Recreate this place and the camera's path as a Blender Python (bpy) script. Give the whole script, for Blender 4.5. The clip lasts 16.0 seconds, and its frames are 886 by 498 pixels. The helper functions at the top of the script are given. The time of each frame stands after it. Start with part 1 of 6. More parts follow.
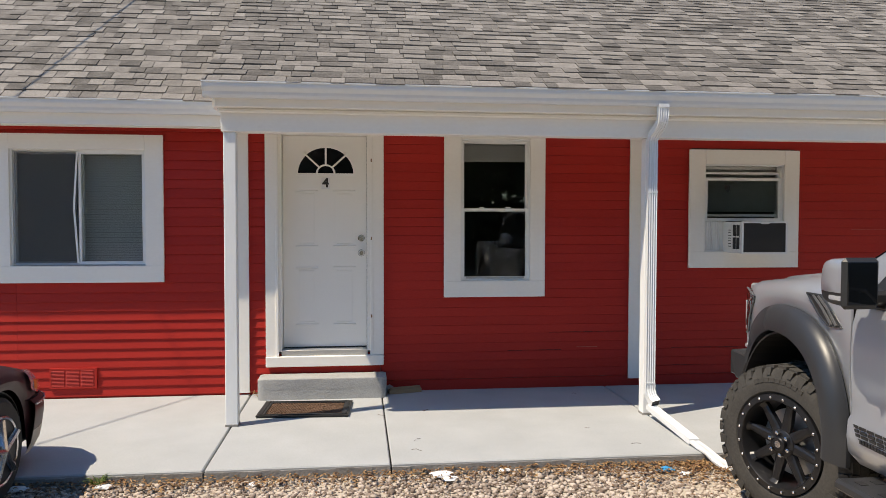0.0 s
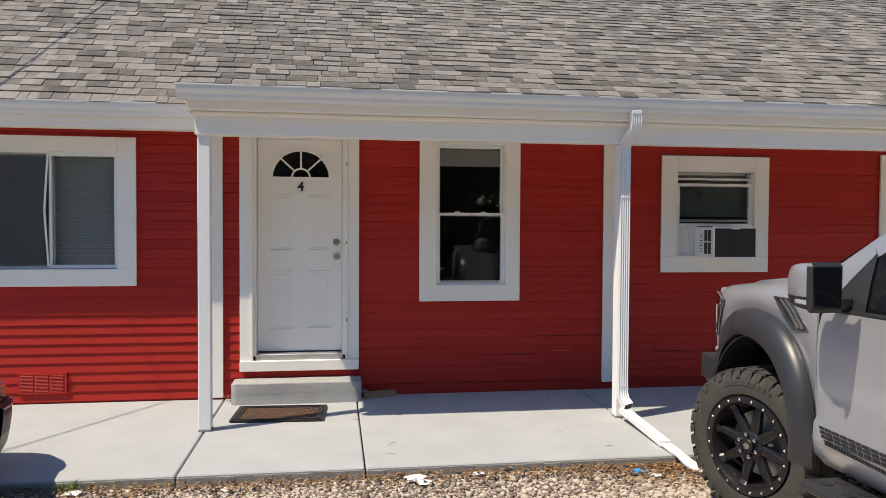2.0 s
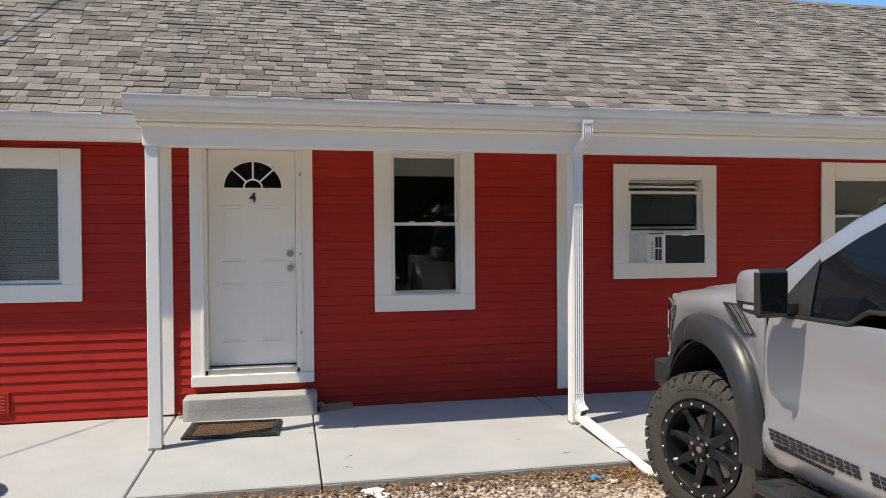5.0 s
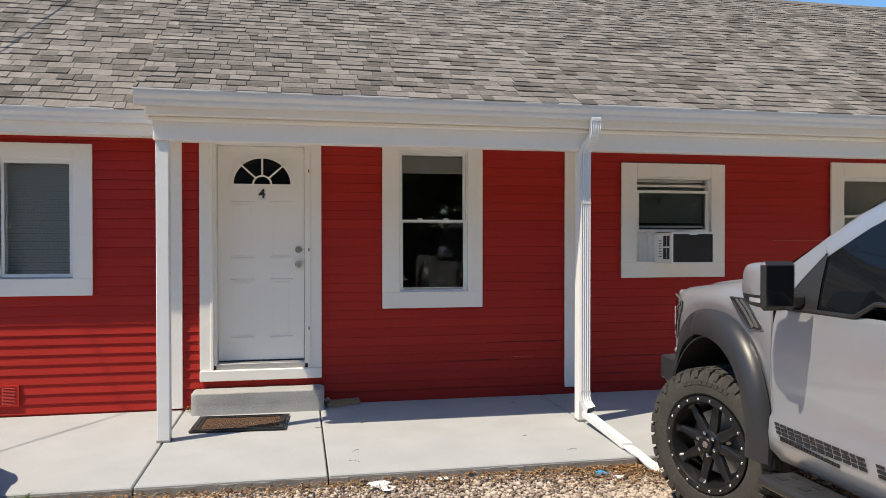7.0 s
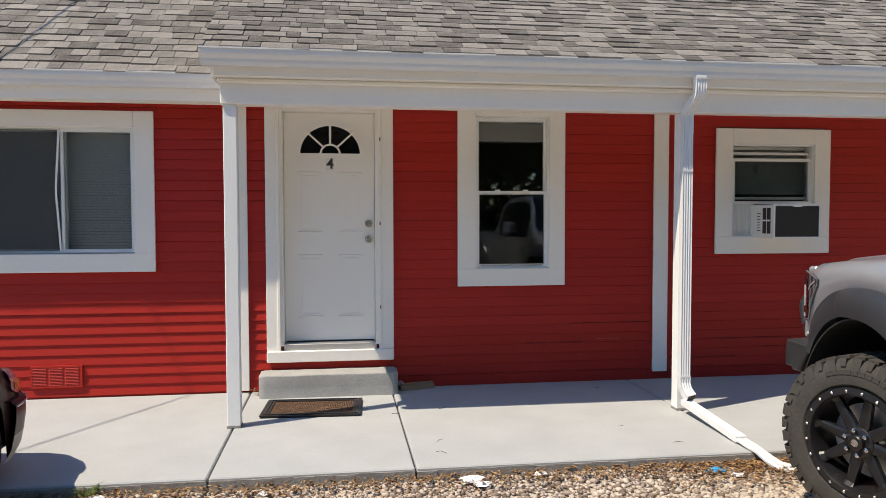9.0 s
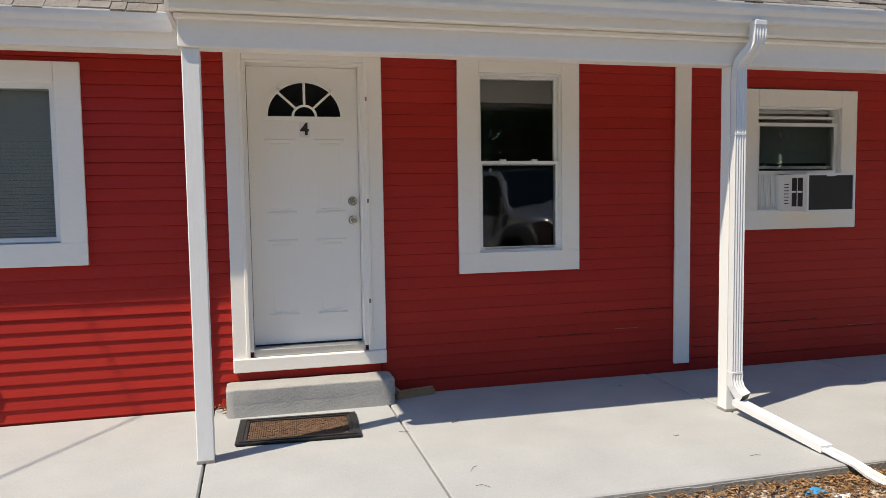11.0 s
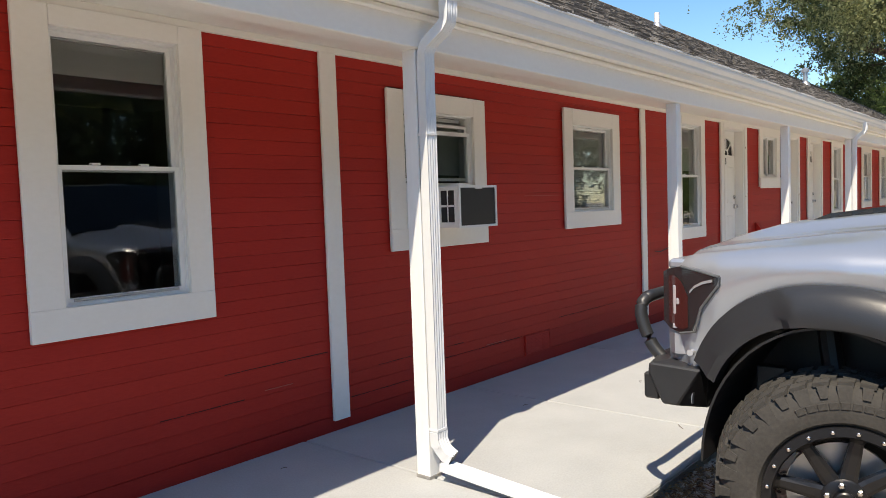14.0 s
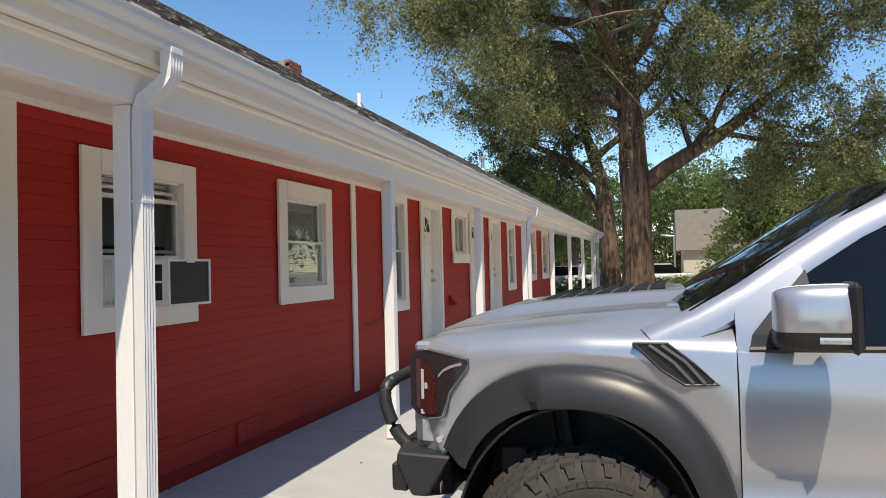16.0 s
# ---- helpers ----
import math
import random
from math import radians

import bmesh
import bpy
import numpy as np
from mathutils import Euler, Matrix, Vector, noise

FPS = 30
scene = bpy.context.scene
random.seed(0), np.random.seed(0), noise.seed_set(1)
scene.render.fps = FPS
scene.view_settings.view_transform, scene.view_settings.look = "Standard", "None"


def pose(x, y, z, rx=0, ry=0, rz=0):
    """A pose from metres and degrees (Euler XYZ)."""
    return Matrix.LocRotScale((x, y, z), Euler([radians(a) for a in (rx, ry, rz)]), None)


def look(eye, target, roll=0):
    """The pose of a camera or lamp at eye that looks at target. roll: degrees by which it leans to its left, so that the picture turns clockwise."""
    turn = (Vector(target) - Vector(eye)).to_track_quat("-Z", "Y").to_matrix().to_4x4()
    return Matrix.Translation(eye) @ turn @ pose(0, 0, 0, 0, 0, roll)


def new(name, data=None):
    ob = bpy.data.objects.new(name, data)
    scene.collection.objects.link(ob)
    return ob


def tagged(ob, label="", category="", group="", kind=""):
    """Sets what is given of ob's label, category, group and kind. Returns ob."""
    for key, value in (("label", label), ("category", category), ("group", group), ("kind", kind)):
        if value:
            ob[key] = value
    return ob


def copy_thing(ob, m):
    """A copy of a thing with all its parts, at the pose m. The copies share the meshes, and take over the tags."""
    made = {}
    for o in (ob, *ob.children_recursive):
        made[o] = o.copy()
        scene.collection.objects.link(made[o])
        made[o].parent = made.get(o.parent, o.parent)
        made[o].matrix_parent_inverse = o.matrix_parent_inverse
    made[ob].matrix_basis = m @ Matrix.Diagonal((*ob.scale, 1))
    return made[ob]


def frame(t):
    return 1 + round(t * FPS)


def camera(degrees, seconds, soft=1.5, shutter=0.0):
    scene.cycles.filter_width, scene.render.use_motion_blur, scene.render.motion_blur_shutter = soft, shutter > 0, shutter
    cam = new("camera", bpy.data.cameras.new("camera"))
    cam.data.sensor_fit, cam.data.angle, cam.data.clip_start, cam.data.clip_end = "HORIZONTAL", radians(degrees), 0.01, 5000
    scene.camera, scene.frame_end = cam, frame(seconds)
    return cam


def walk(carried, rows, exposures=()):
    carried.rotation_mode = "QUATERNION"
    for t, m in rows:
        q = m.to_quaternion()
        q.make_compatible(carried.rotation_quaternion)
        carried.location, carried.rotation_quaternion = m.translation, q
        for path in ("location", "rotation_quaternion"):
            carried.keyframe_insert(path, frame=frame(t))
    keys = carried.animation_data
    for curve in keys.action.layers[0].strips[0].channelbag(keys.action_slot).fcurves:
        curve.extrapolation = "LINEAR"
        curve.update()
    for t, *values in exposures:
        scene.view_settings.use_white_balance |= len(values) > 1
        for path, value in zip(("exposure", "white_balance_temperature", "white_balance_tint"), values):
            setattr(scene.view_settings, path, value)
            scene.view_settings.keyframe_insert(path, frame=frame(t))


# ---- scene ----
cam = camera(62.1, 16.0, soft=0.7)
PATH = [
    (0, (0.734, -7.17, 1.662), (0.961, -5.184, 1.592), 0.1),
    (0.5, (0.735, -7.181, 1.646), (0.978, -5.197, 1.585), 0.1),
    (1, (0.737, -7.189, 1.667), (0.994, -5.207, 1.602), 0.2),
    (1.5, (0.743, -7.193, 1.647), (1.015, -5.212, 1.592), 0.3),
    (2, (0.744, -7.19, 1.661), (1.034, -5.211, 1.603), 0.3),
    (2.5, (0.746, -7.19, 1.66), (1.043, -5.213, 1.601), 0.2),
    (3, (0.737, -7.19, 1.663), (1.047, -5.215, 1.602), 0.1),
    (3.5, (0.739, -7.194, 1.657), (1.058, -5.221, 1.6), 0.1),
    (4, (0.759, -7.192, 1.657), (1.104, -5.222, 1.616), -0.0),
    (4.5, (0.769, -7.183, 1.671), (1.156, -5.221, 1.637), -0.3),
    (4.7, (0.751, -7.176, 1.676), (1.158, -5.218, 1.64), -0.4),
    (6.8, (0.766, -7.203, 1.614), (1.165, -5.243, 1.591), 0.0),
    (7, (0.754, -7.2, 1.613), (1.14, -5.237, 1.587), 0.0),
    (7.5, (0.696, -7.138, 1.6), (1.032, -5.167, 1.557), -0.0),
    (8, (0.621, -7.071, 1.584), (0.93, -5.096, 1.519), -0.0),
    (8.5, (0.556, -6.939, 1.576), (0.845, -4.962, 1.498), 0.1),
    (9, (0.493, -6.653, 1.565), (0.771, -4.675, 1.48), -0.1),
    (9.2, (0.465, -6.543, 1.57), (0.738, -4.564, 1.479), -0.4),
    (11.3, (-0.047, -5.336, 1.543), (0.516, -3.422, 1.394), -1.2),
    (11.5, (-0.086, -5.225, 1.543), (0.528, -3.328, 1.396), -1.5),
    (12, (-0.119, -4.964, 1.522), (0.663, -3.132, 1.341), -1.3),
    (12.5, (-0.028, -4.599, 1.509), (0.904, -2.839, 1.32), -1.9),
    (12.7, (-0.01, -4.468, 1.497), (0.97, -2.735, 1.305), -2.0),
    (13, (-0.018, -4.283, 1.504), (1.052, -2.604, 1.309), -2.1),
    (13.5, (0.0, -4.012, 1.54), (1.32, -2.521, 1.361), -1.8),
    (14, (0.175, -3.825, 1.54), (1.697, -2.532, 1.422), -2.0),
    (14.5, (0.288, -3.66, 1.557), (1.949, -2.548, 1.483), -1.8),
    (15, (0.267, -3.535, 1.581), (2.067, -2.664, 1.566), -2.1),
    (15.5, (0.255, -3.484, 1.59), (2.139, -2.813, 1.612), -1.9),
    (16, (0.292, -3.498, 1.592), (2.209, -2.931, 1.639), -1.4),
]
walk(cam, [(t, look(eye, at, roll)) for t, eye, at, roll in PATH], exposures=[(t, e, 7300, 10) for t, e in ((0, 0.47), (9, 0.48), (11.5, 0.46), (12.5, 0.48), (13.5, 0.50), (14, 0.66), (14.5, 0.76), (15, 0.74), (15.5, 0.52), (16, 0.42))])

# ---- world, sun, exposure ----
SUN_WAY = Vector((0.4738, 0.1831, -0.8614)).normalized()
world = bpy.data.worlds.new("sky")
scene.world = world
world.use_nodes = True
wn = world.node_tree
sky = wn.nodes.new("ShaderNodeTexSky")
sky.sky_type = "NISHITA"
sky.sun_disc = False
sky.sun_elevation = math.asin(-SUN_WAY.z)
sky.sun_rotation = math.atan2(-SUN_WAY.x, -SUN_WAY.y)
sky.altitude = 1000
sky.dust_density = 0.1
sky.ozone_density = 2.5
bg = wn.nodes["Background"]
bg.inputs["Strength"].default_value = 0.15
deep = wn.nodes.new("ShaderNodeHueSaturation")
deep.inputs["Saturation"].default_value = 1.22
wn.links.new(sky.outputs["Color"], deep.inputs["Color"])
wn.links.new(deep.outputs["Color"], bg.inputs["Color"])
sun_data = bpy.data.lights.new("sun", "SUN")
sun_data.energy = 4.2
sun_data.angle = radians(0.53)
sun_data.color = (1.0, 0.92, 0.80)
sun = new("sun", sun_data)
sun.matrix_world = look((-12, -8, 28), Vector((-12, -8, 28)) + SUN_WAY)


# ---- materials ----
def principled(name):
    m = bpy.data.materials.new(name)
    m.use_nodes = True
    nt = m.node_tree
    return m, nt, nt.nodes["Principled BSDF"]


def node(nt, kind, **inputs):
    n = nt.nodes.new(kind)
    for k, v in inputs.items():
        n.inputs[k.replace("_", " ")].default_value = v
    return n


def mat(name, c1, c2, rough=0.6, metal=0.0, big=1.5, fine=60.0, bump=0.15, coat=0.0, amount=0.5, stretch=(1, 1, 1), rnd=0.0, island=False, spec=0.5):
    """Two colours mixed by a large and a fine noise, with relief; rnd shifts the tone from piece to piece."""
    m, nt, p = principled(name)
    L = nt.links.new
    tc = node(nt, "ShaderNodeTexCoord")
    mp = node(nt, "ShaderNodeMapping", Scale=stretch)
    L(tc.outputs["Object"], mp.inputs["Vector"])
    n1 = node(nt, "ShaderNodeTexNoise", Scale=big, Detail=5.0)
    n2 = node(nt, "ShaderNodeTexNoise", Scale=fine, Detail=3.0)
    L(mp.outputs[0], n1.inputs["Vector"])
    L(mp.outputs[0], n2.inputs["Vector"])
    add = node(nt, "ShaderNodeMath")
    add.operation = "ADD"
    L(n1.outputs["Fac"], add.inputs[0])
    L(n2.outputs["Fac"], add.inputs[1])
    ramp = node(nt, "ShaderNodeMapRange", From_Min=1.0 - amount, From_Max=1.0 + amount)
    L(add.outputs[0], ramp.inputs["Value"])
    mix = node(nt, "ShaderNodeMix")
    mix.data_type = "RGBA"
    mix.inputs[6].default_value = (*c1, 1)
    mix.inputs[7].default_value = (*c2, 1)
    fac = ramp.outputs[0]
    if rnd:
        if island:
            src = node(nt, "ShaderNodeNewGeometry").outputs["Random Per Island"]
        else:
            src = node(nt, "ShaderNodeObjectInfo").outputs["Random"]
        r2 = node(nt, "ShaderNodeMapRange", To_Min=-rnd, To_Max=rnd)
        L(src, r2.inputs["Value"])
        a2 = node(nt, "ShaderNodeMath")
        a2.operation = "ADD"
        a2.use_clamp = True
        L(fac, a2.inputs[0])
        L(r2.outputs[0], a2.inputs[1])
        fac = a2.outputs[0]
    L(fac, mix.inputs[0])
    L(mix.outputs[2], p.inputs["Base Color"])
    p.inputs["Roughness"].default_value = rough
    p.inputs["Metallic"].default_value = metal
    p.inputs["Specular IOR Level"].default_value = spec
    p.inputs["Coat Weight"].default_value = coat
    p.inputs["Coat Roughness"].default_value = 0.05
    if bump:
        b = node(nt, "ShaderNodeBump", Strength=bump, Distance=0.004)
        L(n2.outputs["Fac"], b.inputs["Height"])
        L(b.outputs[0], p.inputs["Normal"])
    return m


M = {}
M["red"] = mat("red_paint", (0.35, 0.0125, 0.008), (0.45, 0.022, 0.013), 0.6, big=2.2, fine=70, bump=0.25, stretch=(0.35, 1, 1.6), rnd=0.25, spec=0.34)
M["crack"] = mat("split_paint", (0.035, 0.006, 0.005), (0.07, 0.01, 0.008), 0.9, fine=80)
M["post_white"] = mat("post_paint", (0.77, 0.785, 0.79), (0.84, 0.85, 0.85), 0.5, big=3, fine=60, bump=0.3, stretch=(1, 1, 0.15))
M["scratch"] = mat("worn_red_paint", (0.42, 0.10, 0.08), (0.5, 0.16, 0.13), 0.7, fine=60)
M["white"] = mat("white_paint", (0.85, 0.82, 0.765), (0.90, 0.875, 0.825), 0.5, big=1.2, fine=45, bump=0.2, stretch=(0.6, 1, 1))
M["gutter"] = mat("gutter_enamel", (0.69, 0.71, 0.73), (0.76, 0.775, 0.79), 0.36, big=0.8, fine=20, bump=0.03)
M["vinyl"] = mat("white_vinyl", (0.80, 0.80, 0.78), (0.86, 0.86, 0.84), 0.4, big=3, fine=30, bump=0.03)
M["door"] = mat("door_paint", (0.87, 0.85, 0.80), (0.91, 0.89, 0.85), 0.42, big=1.5, fine=90, bump=0.08)
M["concrete"] = mat("concrete", (0.32, 0.335, 0.345), (0.43, 0.447, 0.455), 0.85, big=2.4, fine=90, bump=0.35, amount=0.5)
M["concrete_edge"] = mat("rough_concrete", (0.19, 0.185, 0.175), (0.36, 0.35, 0.33), 0.92, big=7, fine=55, bump=0.9, amount=0.45)
M["step"] = mat("trowelled_concrete", (0.27, 0.272, 0.265), (0.40, 0.402, 0.395), 0.92, big=5, fine=70, bump=0.8, amount=0.5)
M["raw_wood"] = mat("raw_lumber", (0.24, 0.14, 0.075), (0.42, 0.29, 0.17), 0.85, big=8, fine=60, bump=0.4, stretch=(0.1, 1, 1))
M["lens_smoke"] = mat("smoked_lens", (0.020, 0.020, 0.022), (0.035, 0.035, 0.037), 0.10, fine=80, bump=0.1, coat=1.0)
M["stucco"] = mat("step_concrete", (0.25, 0.245, 0.235), (0.37, 0.36, 0.35), 0.9, big=5, fine=70, bump=0.7)
M["shingle"] = mat("roof_shingle", (0.088, 0.081, 0.074), (0.295, 0.273, 0.25), 0.95, big=5, fine=75, bump=1.0, amount=0.46, rnd=0.34, island=True, spec=0.15)
M["shingle_one"] = mat("roof_shingle_piece", (0.088, 0.081, 0.074), (0.295, 0.273, 0.25), 0.95, big=5, fine=75, bump=1.0, amount=0.46, rnd=0.34, spec=0.15)
M["underlay"] = mat("roof_felt", (0.05, 0.045, 0.04), (0.08, 0.07, 0.065), 0.95, fine=100)
M["ground"] = mat("dirt", (0.37, 0.315, 0.25), (0.54, 0.475, 0.39), 0.95, big=3.0, fine=40, bump=1.0, amount=0.45)
M["stone"] = mat("gravel_stone", (0.17, 0.125, 0.098), (0.54, 0.455, 0.385), 0.85, big=12, fine=90, bump=0.3, amount=0.9, rnd=0.75, island=True)
M["stone_one"] = mat("gravel_stone_piece", (0.17, 0.125, 0.098), (0.54, 0.455, 0.385), 0.85, big=12, fine=90, bump=0.3, amount=0.9, rnd=0.75)
M["leaf_litter"] = mat("dry_leaves", (0.12, 0.05, 0.02), (0.36, 0.22, 0.10), 0.9, big=20, fine=90, rnd=0.6, island=True)
M["asphalt"] = mat("asphalt", (0.045, 0.045, 0.046), (0.075, 0.073, 0.07), 0.92, fine=150, bump=0.4)
M["silver"] = mat("silver_car_paint", (0.42, 0.445, 0.485), (0.47, 0.49, 0.53), 0.30, metal=0.6, big=1.0, fine=900, bump=0.02, coat=0.7)
M["flare"] = mat("dark_grey_plastic", (0.020, 0.021, 0.024), (0.032, 0.034, 0.038), 0.38, big=3, fine=250, bump=0.1)
M["black"] = mat("black_plastic", (0.012, 0.012, 0.013), (0.022, 0.022, 0.023), 0.5, fine=150, bump=0.1)
M["steel_black"] = mat("black_powder_coat", (0.017, 0.018, 0.020), (0.030, 0.031, 0.034), 0.42, fine=300, bump=0.08, big=4)
M["rubber"] = mat("tyre_rubber", (0.026, 0.025, 0.023), (0.062, 0.057, 0.051), 0.88, big=8, fine=80, bump=0.25)
M["rim"] = mat("black_alloy", (0.012, 0.012, 0.014), (0.02, 0.02, 0.022), 0.35, metal=0.3, fine=50, bump=0.02)
M["chrome"] = mat("chrome", (0.60, 0.60, 0.60), (0.68, 0.68, 0.68), 0.22, metal=1.0, fine=20, bump=0.0)
M["maroon"] = mat("maroon_car_paint", (0.028, 0.004, 0.006), (0.036, 0.006, 0.008), 0.5, fine=500, bump=0.01, coat=0.08)
M["tint"] = mat("tinted_glass", (0.005, 0.006, 0.008), (0.007, 0.009, 0.011), 0.04, fine=5, bump=0.0, spec=0.3)
M["fan"] = mat("dark_fan_glass", (0.004, 0.005, 0.006), (0.007, 0.008, 0.009), 0.1, fine=5, bump=0.0)
M["fan"].node_tree.nodes["Principled BSDF"].inputs["Specular IOR Level"].default_value = 0.2
M["amber"] = mat("amber_lens", (0.55, 0.16, 0.03), (0.65, 0.22, 0.05), 0.15, fine=300, bump=0.2, coat=1.0)
# red reflection in the headlight, put into colour
M["lens_reflected_red"] = mat("dark_red_reflection", (0.03, 0.008, 0.008), (0.10, 0.028, 0.024), 0.15, fine=80, bump=0.2, coat=1.0)
M["fin"] = mat("grey_vent_fin", (0.14, 0.145, 0.15), (0.2, 0.205, 0.21), 0.35, metal=0.4, fine=60, bump=0.05)
M["lens"] = mat("clear_lens", (0.42, 0.43, 0.45), (0.6, 0.6, 0.62), 0.12, metal=0.4, fine=90, bump=0.2, coat=1.0)
M["blind"] = mat("vinyl_blind", (0.70, 0.71, 0.67), (0.78, 0.78, 0.74), 0.6, fine=40, bump=0.05)
# room plaster; the gloom of the unlit rooms is put into its dark colour
M["inside"] = mat("shaded_room_plaster", (0.11, 0.105, 0.095), (0.15, 0.145, 0.13), 0.9, fine=30)
M["screen"] = mat("insect_screen", (0.07, 0.073, 0.073), (0.09, 0.093, 0.093), 0.8, fine=800, bump=0.2)
M["mat_fibre"] = mat("coir_mat", (0.06, 0.033, 0.02), (0.20, 0.115, 0.07), 0.95, big=14, fine=160, bump=1.0, amount=0.4)
M["wood"] = mat("raw_wood", (0.18, 0.11, 0.06), (0.32, 0.21, 0.12), 0.8, big=6, fine=60, bump=0.4, stretch=(0.3, 3, 3))
M["metal"] = mat("galvanised_metal", (0.45, 0.46, 0.47), (0.56, 0.57, 0.58), 0.4, metal=0.8, fine=40, bump=0.05)
M["brick"] = mat("chimney_brick", (0.20, 0.07, 0.045), (0.32, 0.13, 0.09), 0.9, fine=60, bump=0.5, rnd=0.3)
M["bark"] = mat("elm_bark", (0.03, 0.019, 0.013), (0.18, 0.12, 0.082), 0.95, big=6, fine=16, bump=1.0, amount=0.25, stretch=(1, 1, 0.16))
M["twig"] = mat("grey_twig", (0.10, 0.075, 0.055), (0.20, 0.16, 0.12), 0.95, fine=30, bump=0.3)
M["sign"] = mat("sign_white", (0.75, 0.75, 0.75), (0.8, 0.8, 0.8), 0.5, fine=20, bump=0.0)
M["sign_red"] = mat("sign_red", (0.5, 0.02, 0.02), (0.6, 0.03, 0.03), 0.5, fine=20, bump=0.0)
M["beige"] = mat("beige_siding", (0.45, 0.41, 0.33), (0.52, 0.48, 0.40), 0.7, big=2, fine=40)
M["far_roof"] = mat("far_roof_shingle", (0.24, 0.215, 0.185), (0.34, 0.31, 0.27), 0.9, big=3, fine=30, bump=0.5)
M["blue_plastic"] = mat("blue_wrapper", (0.02, 0.25, 0.55), (0.05, 0.35, 0.65), 0.4, fine=60)
M["paper"] = mat("white_paper_litter", (0.70, 0.70, 0.70), (0.82, 0.82, 0.82), 0.8, fine=60, bump=0.4)
M["ink"] = mat("black_vinyl_lettering", (0.012, 0.012, 0.012), (0.02, 0.02, 0.02), 0.5, fine=40, bump=0.0)
M["car_white"] = mat("white_car_paint", (0.75, 0.75, 0.76), (0.8, 0.8, 0.81), 0.3, fine=200, bump=0.0, coat=1.0)


def leaf_mat(name, c1, c2):
    m = mat(name, c1, c2, 0.6, big=0.5, fine=8, bump=0.0, rnd=0.6, island=True, amount=0.8)
    nt = m.node_tree
    p = nt.nodes["Principled BSDF"]
    out = nt.nodes["Material Output"]
    tr = node(nt, "ShaderNodeBsdfTranslucent")
    col = p.inputs["Base Color"].links[0].from_socket
    nt.links.new(col, tr.inputs["Color"])
    ms = node(nt, "ShaderNodeMixShader")
    ms.inputs[0].default_value = 0.45
    nt.links.new(p.outputs[0], ms.inputs[1])
    nt.links.new(tr.outputs[0], ms.inputs[2])
    nt.links.new(ms.outputs[0], out.inputs["Surface"])
    return m


M["leaf_elm"] = leaf_mat("elm_leaves", (0.085, 0.105, 0.04), (0.37, 0.385, 0.18))
M["leaf_dark"] = leaf_mat("dark_leaves", (0.05, 0.075, 0.025), (0.13, 0.165, 0.06))
M["leaf_mid"] = leaf_mat("green_leaves", (0.08, 0.13, 0.03), (0.18, 0.24, 0.07))
M["leaf_hedge"] = leaf_mat("hedge_leaves", (0.07, 0.15, 0.02), (0.17, 0.28, 0.05))


def glass_mat():
    m, nt, p = principled("window_glass")
    p.inputs["Base Color"].default_value = (0.9, 0.93, 0.93, 1)
    p.inputs["Roughness"].default_value = 0.01
    p.inputs["IOR"].default_value = 1.5
    p.inputs["Transmission Weight"].default_value = 1.0
    return m


M["glass"] = glass_mat()


def mesh_screen(m):
    """Lets half of the light straight through, as a woven screen does."""
    nt = m.node_tree
    clear = node(nt, "ShaderNodeBsdfTransparent")
    ms = node(nt, "ShaderNodeMixShader")
    ms.inputs[0].default_value = 0.38
    nt.links.new(clear.outputs[0], ms.inputs[1])
    nt.links.new(nt.nodes["Principled BSDF"].outputs[0], ms.inputs[2])
    nt.links.new(ms.outputs[0], nt.nodes["Material Output"].inputs["Surface"])


mesh_screen(M["screen"])


# ---- builders ----
def bx(bm, x0, x1, y0, y1, z0, z1, bev=0.0):
    r = bmesh.ops.create_cube(bm, size=1.0)
    vs = r["verts"]
    for v in vs:
        v.co = Vector(((x0 + x1) / 2 + v.co.x * (x1 - x0), (y0 + y1) / 2 + v.co.y * (y1 - y0), (z0 + z1) / 2 + v.co.z * (z1 - z0)))
    if bev:
        es = {e for v in vs for e in v.link_edges}
        bmesh.ops.bevel(bm, geom=list(es), offset=bev, segments=1, affect="EDGES")
    return bm


def box(*a, **k):
    return bx(bmesh.new(), *a, **k)


def prism(bm, pts, axis, a, b):
    """A polygon in the two other axes, extruded along axis from a to b."""
    def place(p, d):
        return {"x": (d, p[0], p[1]), "y": (p[0], d, p[1]), "z": (p[0], p[1], d)}[axis]
    lo = [bm.verts.new(place(p, a)) for p in pts]
    hi = [bm.verts.new(place(p, b)) for p in pts]
    n = len(pts)
    fs = [bm.faces.new(lo), bm.faces.new(hi[::-1])]
    for i in range(n):
        fs.append(bm.faces.new((lo[i], hi[i], hi[(i + 1) % n], lo[(i + 1) % n])))
    bmesh.ops.recalc_face_normals(bm, faces=fs)
    return bm


